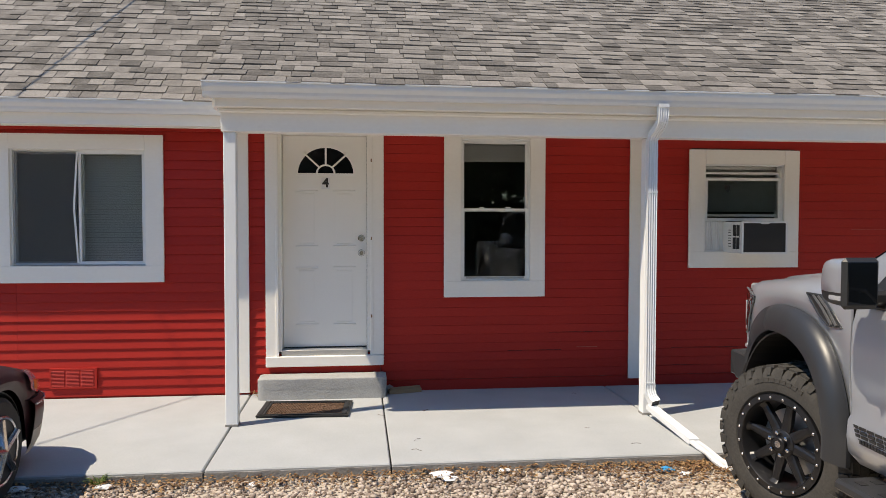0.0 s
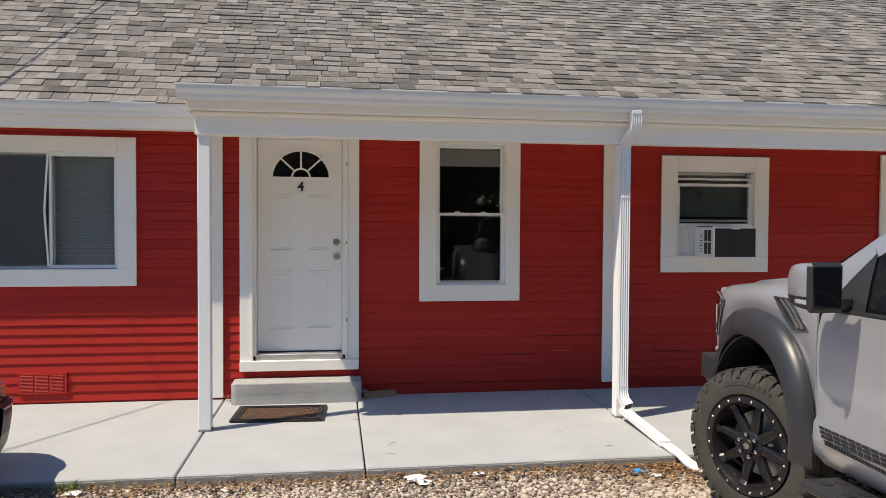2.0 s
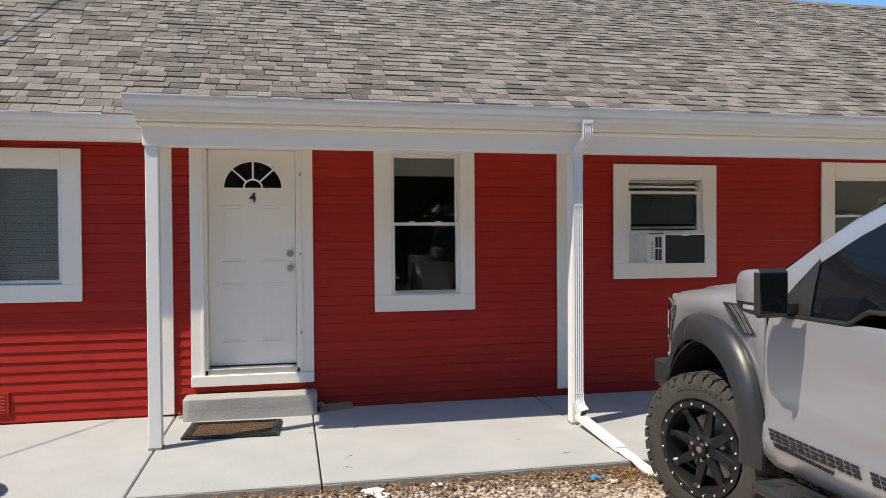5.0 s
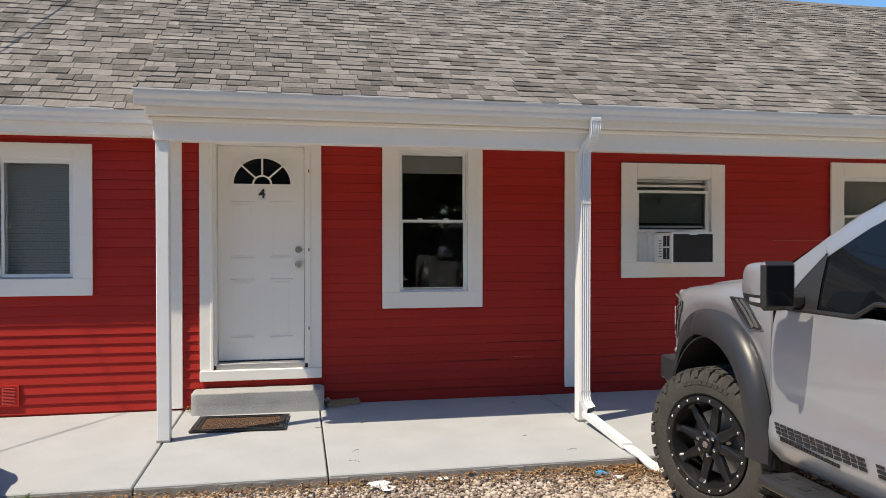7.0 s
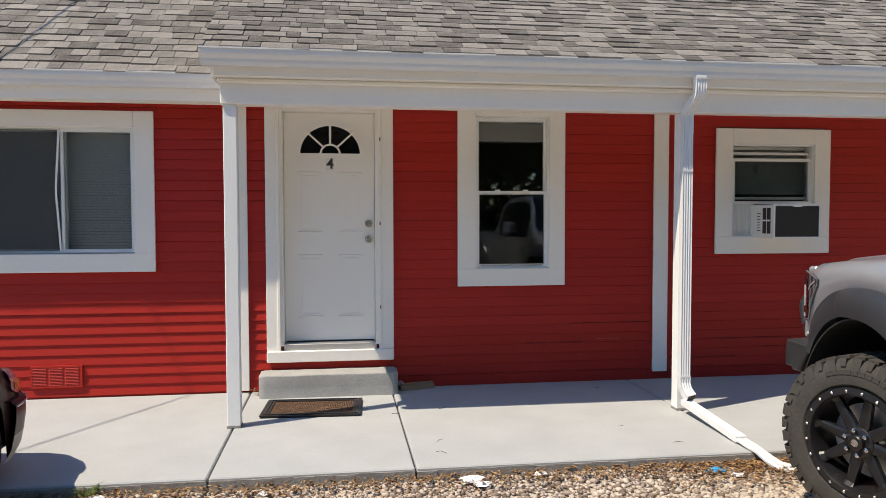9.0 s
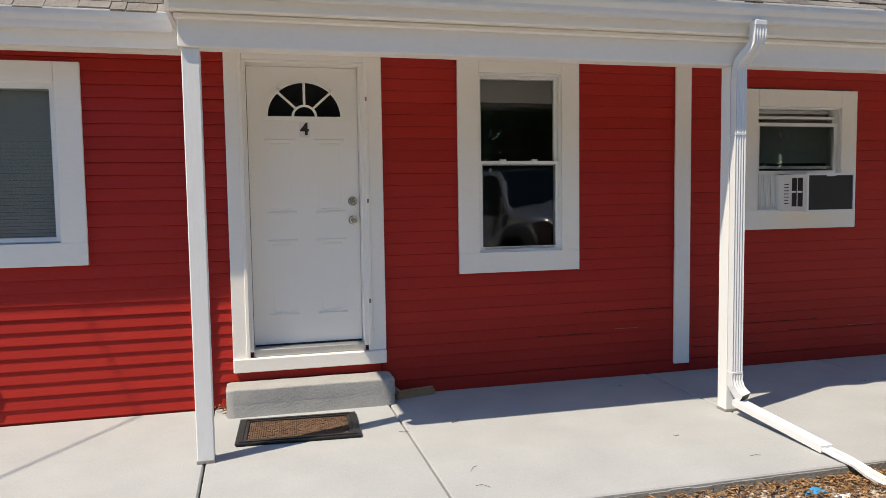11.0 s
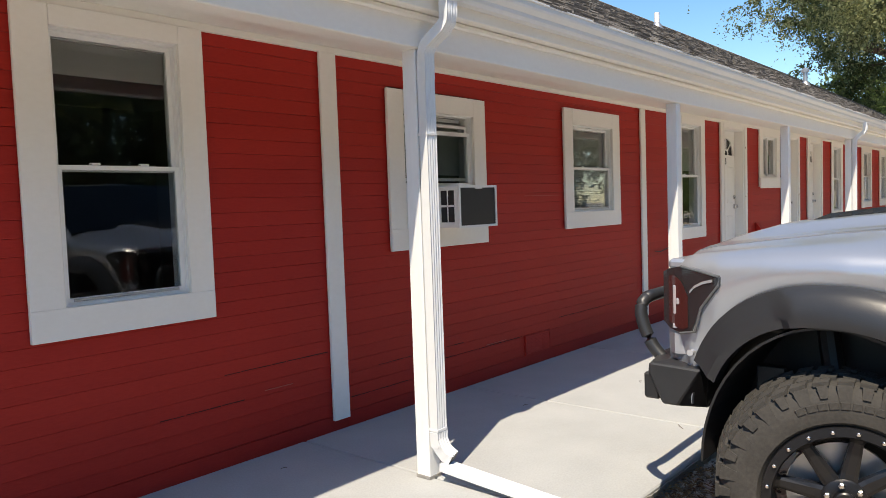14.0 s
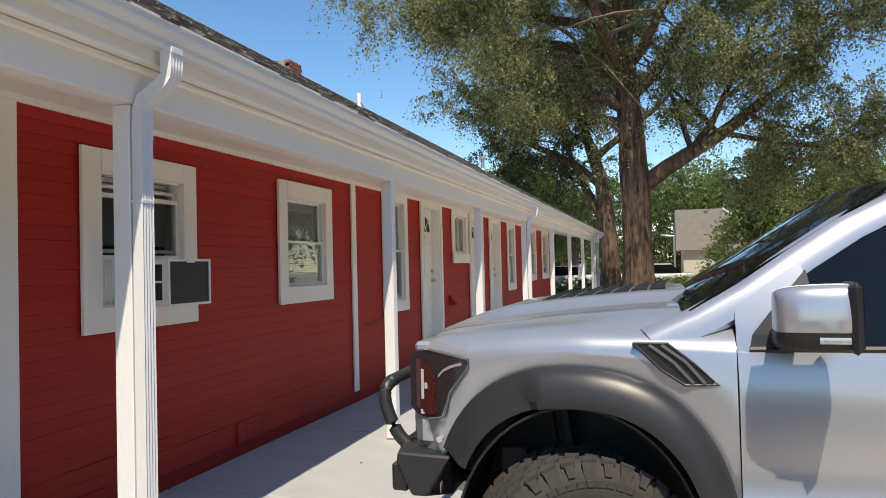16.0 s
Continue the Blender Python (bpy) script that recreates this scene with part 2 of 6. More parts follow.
def tube(bm, pts, radii, n=8, cap=True, flat=1.0):
    """A tube through points, with a radius for each."""
    rings = []
    for i, p in enumerate(pts):
        p = Vector(p)
        d = Vector(pts[min(i + 1, len(pts) - 1)]) - Vector(pts[max(i - 1, 0)])
        d.normalize()
        up = Vector((0, 0, 1)) if abs(d.z) < 0.9 else Vector((0, 1, 0))
        s = d.cross(up).normalized()
        u = s.cross(d).normalized()
        r = radii[i] if isinstance(radii, (list, tuple)) else radii
        rings.append([bm.verts.new(p + s * (math.cos(2 * math.pi * k / n) * r) + u * (math.sin(2 * math.pi * k / n) * r * flat)) for k in range(n)])
    for a, b in zip(rings, rings[1:]):
        for k in range(n):
            bm.faces.new((a[k], a[(k + 1) % n], b[(k + 1) % n], b[k]))
    if cap:
        bm.faces.new(rings[0][::-1])
        bm.faces.new(rings[-1])
    return bm


def sweep(bm, section, pts, widths=None):
    """A rectangular or other section (right, up) carried through points."""
    rings = []
    for i, p in enumerate(pts):
        p = Vector(p)
        d = (Vector(pts[min(i + 1, len(pts) - 1)]) - Vector(pts[max(i - 1, 0)])).normalized()
        s = Vector((1, 0, 0)) if abs(d.x) < 0.8 else Vector((0, 1, 0))
        s = (s - d * s.dot(d)).normalized()
        u = s.cross(d).normalized()
        k = widths[i] if widths else 1.0
        rings.append([bm.verts.new(p + s * a * k + u * b * k) for a, b in section])
    n = len(section)
    fs = []
    for a, b in zip(rings, rings[1:]):
        for k in range(n):
            fs.append(bm.faces.new((a[k], a[(k + 1) % n], b[(k + 1) % n], b[k])))
    fs.append(bm.faces.new(rings[0][::-1]))
    fs.append(bm.faces.new(rings[-1]))
    bmesh.ops.recalc_face_normals(bm, faces=fs)
    return bm


def disc(bm, centre, axis, r, thick, n=20, bev=0.0):
    a = Vector(axis).normalized()
    c = Vector(centre)
    return tube(bm, [c - a * thick / 2, c + a * thick / 2], r, n)


def meshed(name, bm, material, smooth=False):
    me = bpy.data.meshes.new(name)
    bm.to_mesh(me)
    bm.free()
    if smooth:
        me.polygons.foreach_set("use_smooth", [True] * len(me.polygons))
        me.set_sharp_from_angle(angle=radians(38))
    me.materials.append(material)
    return me


def part(name, bm, material, parent, label="", smooth=False):
    ob = new(name, meshed(name, bm, material, smooth))
    ob.parent = parent
    if label:
        tagged(ob, label)
    return ob


def piece(name, me, parent, m=None):
    ob = new(name, me)
    ob.parent = parent
    if m is not None:
        ob.matrix_basis = m
    return ob


def thing(name, place, label, category, group="", kind=""):
    ob = new(name)
    ob.location = place
    ob.empty_display_size = 0.1
    return tagged(ob, label, category, group, kind)


def single(name, bm, material, label, category, group="", kind="", smooth=False):
    ob = new(name, meshed(name, bm, material, smooth))
    return tagged(ob, label, category, group, kind)


def raw_mesh(name, verts, faces, material, smooth=False):
    me = bpy.data.meshes.new(name)
    me.from_pydata(verts, [], faces)
    if smooth:
        me.polygons.foreach_set("use_smooth", [True] * len(me.polygons))
    me.materials.append(material)
    me.update()
    return me


def written(name, text, size, material, parent, m, thick=0.001):
    cu = bpy.data.curves.new(name, "FONT")
    cu.body, cu.size, cu.extrude, cu.offset = text, size, thick, size * 0.03
    cu.align_x, cu.align_y = "CENTER", "CENTER"
    tmp = bpy.data.objects.new(name + "_curve", cu)
    me = bpy.data.meshes.new_from_object(tmp)
    bpy.data.objects.remove(tmp)
    me.materials.append(material)
    ob = new(name, me)
    ob.parent = parent
    ob.matrix_basis = m
    return ob


# ---- the plan ----
X0, X1 = -7.0, 30.2          # ends of the house
FLOOR = 0.02                 # top of the porch slab
GROUND = -0.06
EAVE = 2.742
RIDGE_Y, RIDGE_Z = 2.95, 5.27
POSTS = [-0.335, 3.15, 6.62, 10.1, 13.65, 17.2, 20.6, 24.1, 27.6, 29.9]
SLAB_EDGE = -2.19
# openings: x0, x1, z0, z1 (clear hole in the wall)
HOLES = {
    "w1": (-2.43, -1.25, 1.27, 2.33), "d4": (-0.03, 0.843, 0.42, 2.52), "w2": (1.735, 2.41, 1.105, 2.48),
    "w3": (4.235, 5.075, 1.385, 2.26), "w4": (6.71, 7.545, 1.435, 2.30), "w5": (9.45, 10.09, 1.15, 2.48),
    "d3": (10.97, 11.843, 0.42, 2.52), "w6": (12.78, 13.5, 1.84, 2.48), "d2": (15.60, 16.473, 0.42, 2.52), "d2a": (13.92, 14.793, 0.42, 2.52),
    "w7": (17.55, 18.2, 1.15, 2.48), "w8": (20.55, 21.4, 1.3, 2.48), "w9": (22.8, 23.8, 1.3, 2.48),
}
TRIM = {
    "w1": (-2.60, -1.08, 1.105, 2.477), "d4": (-0.15, 0.972, 0.286, 2.588), "w2": (1.56, 2.567, 0.937, 2.588),
    "w3": (4.06, 5.243, 1.213, 2.413), "w4": (6.54, 7.714, 1.263, 2.465), "w5": (9.27, 10.24, 0.99, 2.588),
    "d3": (10.85, 11.972, 0.286, 2.588), "w6": (12.6, 13.69, 1.66, 2.588), "d2": (15.48, 16.602, 0.286, 2.588), "d2a": (13.80, 14.922, 0.286, 2.588),
    "w7": (17.38, 18.37, 0.98, 2.588), "w8": (20.4, 21.55, 1.13, 2.588), "w9": (22.6, 24.0, 1.13, 2.588),
}
for key in HOLES:             # the glazed openings reach a little behind their casings
    if key[0] == "w":
        x0, x1, z0, z1 = HOLES[key]
        HOLES[key] = (x0 - 0.012, x1 + 0.012, z0 - 0.012, z1 + 0.012)
WALL_END = 25.6              # beyond it the porch is open
Z_BOARD, BOARD = 0.126, 0.0885   # first lap and height of a siding board
BATTENS = [(-0.425, -0.305, 0.04), (3.44, 3.583, 0.095), (8.27, 8.39, 0.15)]

# ---- ground ----
bm = bmesh.new()
n = 40
for i in range(n + 1):
    for j in range(n + 1):
        a, b = (i / n * 2 - 1), (j / n * 2 - 1)
        x, y = 4 + 400 * a ** 3, -4 + 400 * b ** 3
        bm.verts.new((x, y, GROUND + 0.012 * noise.noise((x * 0.6, y * 0.6, 0))))
bm.verts.ensure_lookup_table()
for i in range(n):
    for j in range(n):
        k = i * (n + 1) + j
        bm.faces.new((bm.verts[k], bm.verts[k + n + 1], bm.verts[k + n + 2], bm.verts[k + 1]))
single("ground", bm, M["ground"], "bare dirt and gravel yard reaching far away", "ground", kind="structure", smooth=True)
road = single("road", box(46, 54, -120, 120, GROUND - 0.2, GROUND + 0.03), M["asphalt"], "grey asphalt street beyond the trees", "road", kind="structure")

# ---- porch slab, panel by panel ----
slab = thing("pavement", (0, 0, 0), "pale concrete porch walk with tooled joints", "pavement", kind="structure")
joints = [-7.0, -2.9, -0.295, 0.95, 3.2, 4.9, 6.9, 8.9, 10.9, 12.9, 14.9, 17.5, 20, 22.5, 25, 27.5, 30.2]
for a, b in zip(joints, joints[1:]):
    bm = bmesh.new()
    bx(bm, a + 0.006, b - 0.006, SLAB_EDGE, 0.0, -0.1, FLOOR, bev=0.008)
    part("slab_panel", bm, M["concrete"], slab)
    bm = bmesh.new()
    n = max(4, int((b - a) / 0.12))
    for k in range(n):
        xa, xb = a + 0.006 + (b - a - 0.012) * k / n, a + 0.006 + (b - a - 0.012) * (k + 1) / n
        d = 0.004 + 0.006 * random.random()
        bx(bm, xa, xb, SLAB_EDGE - d, SLAB_EDGE + 0.02, -0.12, FLOOR - 0.014 - 0.008 * random.random())
    part("rough_edge", bm, M["concrete_edge"], slab, "rough grey weathered concrete edge")
bm = box(X0, X1, SLAB_EDGE + 0.03, -0.02, -0.12, -0.012)
part("joint_bed", bm, M["underlay"], slab)

# ---- house walls ----
house = thing("wall_front", (0, 0, 0), "dark red painted lap siding front wall of a long one-storey house", "wall", kind="structure")


def wall_boxes(bm, x0, x1, z0, z1, holes, y0, y1):
    xs = sorted({x0, x1, *[h[0] for h in holes], *[h[1] for h in holes]})
    for a, b in zip(xs, xs[1:]):
        mid = (a + b) / 2
        z = z0
        for h in sorted([h for h in holes if h[0] < mid < h[1]], key=lambda h: h[2]):
            bx(bm, a, b, y0, y1, z, h[2])
            z = h[3]
        bx(bm, a, b, y0, y1, z, z1)


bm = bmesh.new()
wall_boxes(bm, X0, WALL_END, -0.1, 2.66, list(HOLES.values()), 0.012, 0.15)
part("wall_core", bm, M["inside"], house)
# skirting board along the foot of the siding
for a, b in [(X0, -0.19), (0.99, 3.6), (3.6, 9.3), (9.3, 14), (14, 20), (20, WALL_END)]:
    part("skirt_board", box(a + 0.002, b - 0.002, 0.004, 0.0115, FLOOR - 0.01, 0.121, bev=0.001), M["red"], house)


def siding_rows():
    """Rows of lapped boards, cut where trims and battens cover the wall."""
    rows = []
    z, step = Z_BOARD, BOARD
    for a, b in ((X0, -4.0), (-4.0, -0.427), (-0.303, -0.152)):
        rows.append((a, b, z - step, z + 0.012))
    while z < 2.62:
        top = min(z + step + 0.012, 2.635)
        cover = [(t[0] + 0.03, t[1] - 0.03) for t in TRIM.values() if t[2] + 0.03 < z and top < t[3] + 0.05]
        cover += [(b[0] + 0.02, b[1] - 0.02) for b in BATTENS if b[2] < z]
        if z < 0.29:
            cover.append((-2.12, -1.70))
            cover.append((5.79, 6.22))
        if z > 2.58 or z < 0.29:
            cover.append((0.935, 0.94))
        x = X0
        for c in sorted(cover) + [(WALL_END, WALL_END)]:
            while c[0] - x > 0.02:
                e = min(c[0], x + 4.6)
                rows.append((x, e, z, top))
                x = e
            x = max(x, c[1])
        z += step
    return rows


for a, b, z0, z1 in siding_rows():
    bm = bmesh.new()
    lift = 0.0012 * random.random()
    d = 0.0105 if a < 0.9 else 0.0036      # the porch wall's laps are filled with paint
    prism(bm, [(0.012, z0 + 0.002), (-0.0008 - d - lift, z0), (-0.0016 - d - lift, z0 + 0.003), (-0.0016, z0 + BOARD - 0.002 - lift * 0.7), (0.004, z0 + BOARD), (0.012, z1)], "x", a + 0.0007, b - 0.0007)
    part("siding_board", bm, M["red"], house)

for xa, z, n in ((5.85, 1.60, 0.62), (2.9, 0.42, 0.22), (5.2, 0.32, 0.30)):
    part("paint_scratch", box(xa, xa + n, -0.0092, -0.0050, z, z + 0.004), M["scratch"], house, "pale scratch in the red paint")

for xa, xb, z in ((2.62, 3.43, 0.571), (2.2, 2.75, 0.394), (1.5, 2.1, 0.306), (2.9, 3.43, 0.306), (3.9, 4.9, 0.394), (4.6, 5.75, 0.306), (6.4, 7.6, 0.394), (3.62, 4.3, 0.217)):
    bm = bmesh.new()
    n = 7
    for k in range(n):
        p, q = xa + (xb - xa) * k / n, xa + (xb - xa) * (k + 1) / n - 0.01 * random.random()
        bx(bm, p, q, -0.0072, -0.0052, z + 0.002 * random.random(), z + 0.0045 + 0.003 * random.random())
    part("paint_crack", bm, M["crack"], house, "dark split along a siding lap")

# the other walls, floor inside and ceiling inside
single("wall_back", box(X0, WALL_END, 6.4, 6.55, -0.1, 2.66), M["beige"], "plain rear wall of the house", "wall", kind="structure")
for name, x in (("wall_west", X0), ("wall_east", WALL_END + 0.1)):
    bm = bmesh.new()
    prism(bm, [(0.15, -0.1), (6.4, -0.1), (6.4, 2.66), (RIDGE_Y, RIDGE_Z - 0.12), (0.15, 2.66)], "x", x - 0.1, x)
    single(name, bm, M["red"], "red gable end wall of the long house", "wall", kind="structure")
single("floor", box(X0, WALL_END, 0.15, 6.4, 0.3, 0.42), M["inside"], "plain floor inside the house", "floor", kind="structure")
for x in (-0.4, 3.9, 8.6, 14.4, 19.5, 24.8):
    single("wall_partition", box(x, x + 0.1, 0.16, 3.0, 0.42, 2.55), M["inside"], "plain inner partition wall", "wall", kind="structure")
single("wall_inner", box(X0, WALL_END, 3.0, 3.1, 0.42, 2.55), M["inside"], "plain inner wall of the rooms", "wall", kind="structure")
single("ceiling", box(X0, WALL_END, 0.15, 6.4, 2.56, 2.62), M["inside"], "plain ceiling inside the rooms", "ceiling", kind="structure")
PORCH0 = -0.42
single("ceiling_porch", box(PORCH0 + 0.02, X1, -1.03, 0.0, 2.632, 2.66), M["white"], "white painted board ceiling of the porch", "ceiling", kind="structure")
single("ceiling_soffit", box(X0, PORCH0, -0.27, 0.0, 2.60, 2.63), M["white"], "white painted soffit under the short eave", "ceiling", kind="structure")

# trims under the ceiling, battens
single("trim", box(PORCH0 + 0.1, WALL_END, -0.028, -0.001, 2.588, 2.632, bev=0.004), M["white"], "white frieze moulding along the wall top", "trim", kind="structure")
single("trim", box(X0, PORCH0 + 0.1, -0.028, -0.001, 2.545, 2.60, bev=0.004), M["white"], "white frieze moulding under the short eave", "trim", kind="structure")
for a, b, z in BATTENS:
    single("trim", box(a, b, -0.034, -0.010, z, 2.588, bev=0.003), M["white"], "white painted vertical batten on the red siding", "trim", group="wall battens", kind="structure")

# ---- porch posts and beam ----
porch = thing("porch_beam", (0, 0, 0), "white painted porch beam and fascia over the posts", "beam", kind="structure")
part("beam", box(-0.35, X1, -1.165, -1.035, 2.385, 2.545, bev=0.005), M["white"], porch)
part("moulding", box(-0.365, X1, -1.20, -1.166, 2.532, 2.565, bev=0.008), M["white"], porch)
part("fascia_board", box(-0.38, X1, -1.262, -1.166, 2.567, 2.73, bev=0.004), M["white"], porch)
bm = bmesh.new()
prism(bm, [(-1.20, 2.567), (-0.30, 2.567), (-0.30, 3.24), (-1.25, 2.73)], "x", -0.405, -0.381)
part("gable_board", bm, M["white"], porch)

post = thing("porch_post", (POSTS[0], -1.145, FLOOR), "square white painted wooden porch post", "post", "porch posts", "structure")
part("shaft", box(0, 0.097, 0, 0.097, 0, 2.365, bev=0.005), M["post_white"], post)
part("base_band", box(-0.003, 0.100, -0.003, 0.100, 0.0, 0.02, bev=0.002), M["concrete_edge"], post, "grime-stained foot of the post")
for x in POSTS[1:]:
    copy_thing(post, Matrix.Translation((x, -1.145, FLOOR)))


# ---- gutters and downspouts ----
def gutter(name, x0, x1, y, label):
    g = thing(name, (0, y, -0.018), label, "gutter", kind="structure")
    sec = [(0.0, 2.648), (-0.055, 2.648), (-0.068, 2.668), (-0.072, 2.69), (-0.098, 2.715), (-0.104, 2.728), (-0.104, 2.752), (-0.114, 2.755), (-0.114, 2.764), (-0.099, 2.764),
           (-0.099, 2.727), (-0.068, 2.695), (-0.062, 2.67), (-0.052, 2.654), (-0.004, 2.654), (-0.004, 2.764), (0.0, 2.764)]
    bm = bmesh.new()
    prism(bm, sec, "x", x0, x1)
    part("trough", bm, M["gutter"], g)
    for e, d in ((x0, -1), (x1, 1)):
        bm = bmesh.new()
        prism(bm, [sec[k] for k in (0, 1, 2, 3, 4, 5, 6, 7, 8, 16)], "x", e, e + d * 0.006)
        part("end_cap", bm, M["gutter"], g)
    x = x0 + 2.9
    while x < x1 - 0.3:
        part("seam_bracket", box(x, x + 0.02, -0.11, -0.002, 2.757, 2.7665, bev=0.001), M["gutter"], g)
        x += 3.05
    return g


gutter("porch_gutter", -0.45, X1 + 0.05, -1.264, "white enamelled gutter along the porch eave")
gutter("eave_gutter", X0 - 0.05, -0.455, -0.302, "white enamelled gutter along the short eave")
fas = thing("eave_fascia", (0, 0, 0), "white painted fascia below the short eave gutter", "fascia", kind="structure")
part("board", box(X0, -0.42, -0.30, -0.275, 2.53, 2.75, bev=0.003), M["white"], fas)


def corrugated(w, d, k=4):
    """A downspout's section: w wide, d deep, with shallow ribs."""
    pts = []
    for i in range(2 * k + 1):
        pts.append((-w / 2 + w * i / (2 * k), -d / 2 + (0.005 if i % 2 else 0.0)))
    for i in range(2 * k + 1):
        pts.append((w / 2 - w * i / (2 * k), d / 2 - (0.005 if i % 2 else 0.0)))
    return pts


def downspout(px, label, leader=True):
    ds = thing("downspout", (px, -1.145, FLOOR), label, "downspout", "porch downspouts", "structure")
    sec = corrugated(0.078, 0.056)
    X = 0.040
    # elbows from the gutter outlet back to the post face
    pts = [(X + 0.03, -0.185, 2.62), (X + 0.03, -0.185, 2.53), (X + 0.029, -0.178, 2.485), (X + 0.024, -0.152, 2.452), (X + 0.014, -0.104, 2.418), (X + 0.004, -0.060, 2.380), (X, -0.043, 2.335), (X, -0.040, 2.20)]
    w = [1.06, 1.06, 1.0, 1.05, 1.0, 1.05, 1.0, 1.05]
    part("elbow", sweep(bmesh.new(), sec, pts, w), M["gutter"], ds)
    part("outlet_collar", box(X - 0.014, X + 0.074, -0.219, -0.151, 2.590, 2.622, bev=0.004), M["gutter"], ds)
    part("pipe", sweep(bmesh.new(), sec, [(X, -0.040, 2.22), (X, -0.040, 0.19)]), M["gutter"], ds)
    for z in (1.9, 0.28):
        part("strap", box(X - 0.0415, X + 0.0415, -0.0705, -0.003, z, z + 0.014, bev=0.001), M["gutter"], ds)
    if leader:
        pts = [(X, -0.040, 0.275), (X, -0.042, 0.235), (X + 0.002, -0.050, 0.205), (X + 0.007, -0.066, 0.175), (X + 0.014, -0.088, 0.15), (X + 0.024, -0.118, 0.13)]
        el = part("lower_elbow", sweep(bmesh.new(), sec, pts, [1.1, 1.02, 1.07, 1.01, 1.07, 1.02]), M["gutter"], ds)
        # black plug paints the shade inside the open elbow end
        part("mouth_shade_plug", sweep(bmesh.new(), [(-0.034, -0.025), (0.034, -0.025), (0.034, 0.025), (-0.034, 0.025)], [(X + 0.0225, -0.1135, 0.133), (X + 0.0247, -0.1205, 0.1285)]), M["black"], el, "black plug painting the shade inside the pipe mouth")
        part("leader", sweep(bmesh.new(), corrugated(0.076, 0.046), [(X + 0.0, -0.07, 0.088), (X + 0.002, -0.3, 0.071), (X + 0.004, -0.6, 0.05), (X + 0.004, -0.88, 0.031)], [1.0, 1.0, 0.98, 1.0]), M["gutter"], ds, "loose ribbed leader pipe sloping over the slab")
        flat = [(-0.05, -0.010), (-0.02, -0.016), (0.02, -0.008), (0.05, -0.012), (0.05, 0.004), (0.02, 0.012), (-0.02, 0.004), (-0.05, 0.009)]
        part("flattened_tip", sweep(bmesh.new(), flat, [(X + 0.004, -0.86, 0.030), (X + 0.010, -1.0, 0.020), (X + 0.022, -1.08, 0.008), (X + 0.045, -1.15, -0.022), (X + 0.085, -1.20, -0.052), (X + 0.15, -1.262, -0.058)], [0.74, 0.82, 0.7, 0.8, 0.95, 1.05]), M["gutter"], ds, "crushed flat end of the leader on the gravel")
    return ds


downspout(POSTS[1], "white ribbed metal downspout strapped to a porch post")
downspout(POSTS[4], "white metal downspout beside a farther porch post", False)
downspout(POSTS[8], "white metal downspout near the porch end", False)

# ---- roof ----
roof = thing("roof", (0, 0, 0), "long gable roof of weathered grey-brown laminated shingles", "roof", kind="structure")
EY, LY = -1.335, -0.375           # eave lines of the porch roof and of the short eave
bm = bmesh.new()
prism(bm, [(EY, EAVE - 0.004), (RIDGE_Y, RIDGE_Z), (RIDGE_Y, RIDGE_Z - 0.1), (EY + 0.1, EAVE - 0.045)], "x", -0.44, X1 + 0.05)
part("deck", bm, M["underlay"], roof)
bm = bmesh.new()
prism(bm, [(LY, EAVE - 0.004), (RIDGE_Y, RIDGE_Z), (RIDGE_Y, RIDGE_Z - 0.1), (LY + 0.1, EAVE - 0.045)], "x", X0 - 0.3, -0.442)
part("deck", bm, M["underlay"], roof)
bm = bmesh.new()
prism(bm, [(RIDGE_Y, RIDGE_Z), (7.2, 2.70), (7.2, 2.63), (RIDGE_Y, RIDGE_Z - 0.08)], "x", X0 - 0.3, X1 + 0.05)
part("rear_slope", bm, M["far_roof"], roof)
part("ridge_cap", prism(bmesh.new(), [(RIDGE_Y - 0.16, RIDGE_Z - 0.075), (RIDGE_Y, RIDGE_Z + 0.025), (RIDGE_Y + 0.16, RIDGE_Z - 0.075), (RIDGE_Y, RIDGE_Z + 0.008)], "x", X0 - 0.3, X1 + 0.05), M["shingle"], roof)

rng = random.Random(4)
CUBE_F = [(0, 1, 2, 3), (7, 6, 5, 4), (0, 4, 5, 1), (1, 5, 6, 2), (2, 6, 7, 3), (3, 7, 4, 0)]


def shingle_tabs(x0, x1, ey, expo):
    slope = Vector((0, RIDGE_Y - ey, RIDGE_Z - EAVE))
    length = slope.length
    d = slope.normalized()
    nrm = Vector((0, -d.z, d.y))
    tabs = []
    for r in range(int(length / expo) + 1):
        s0 = r * expo
        s1 = min(s0 + expo + 0.03, length)
        x = x0 - rng.random() * 0.3
        while x < x1:
            w = rng.uniform(0.08, 0.26)
            xa, xb = max(x, x0), min(x + w - 0.005, x1)
            x += w
            if xb - xa < 0.02:
                continue
            t = rng.choice((0.009, 0.011, 0.015, 0.018))
            lo = rng.choice((0.0, 0.0, -0.012))
            o = Vector((0, ey, EAVE))
            corners = []
            for hgt, hgt2 in ((0.0, 0.0), (t, 0.004)):
                for xx, ss, hh in ((xa, s0 + lo, hgt), (xb, s0 + lo, hgt), (xb, s1, hgt2), (xa, s1, hgt2)):
                    corners.append(o + Vector((xx, 0, 0)) + d * ss + nrm * hh)
            tabs.append(corners)
    return tabs


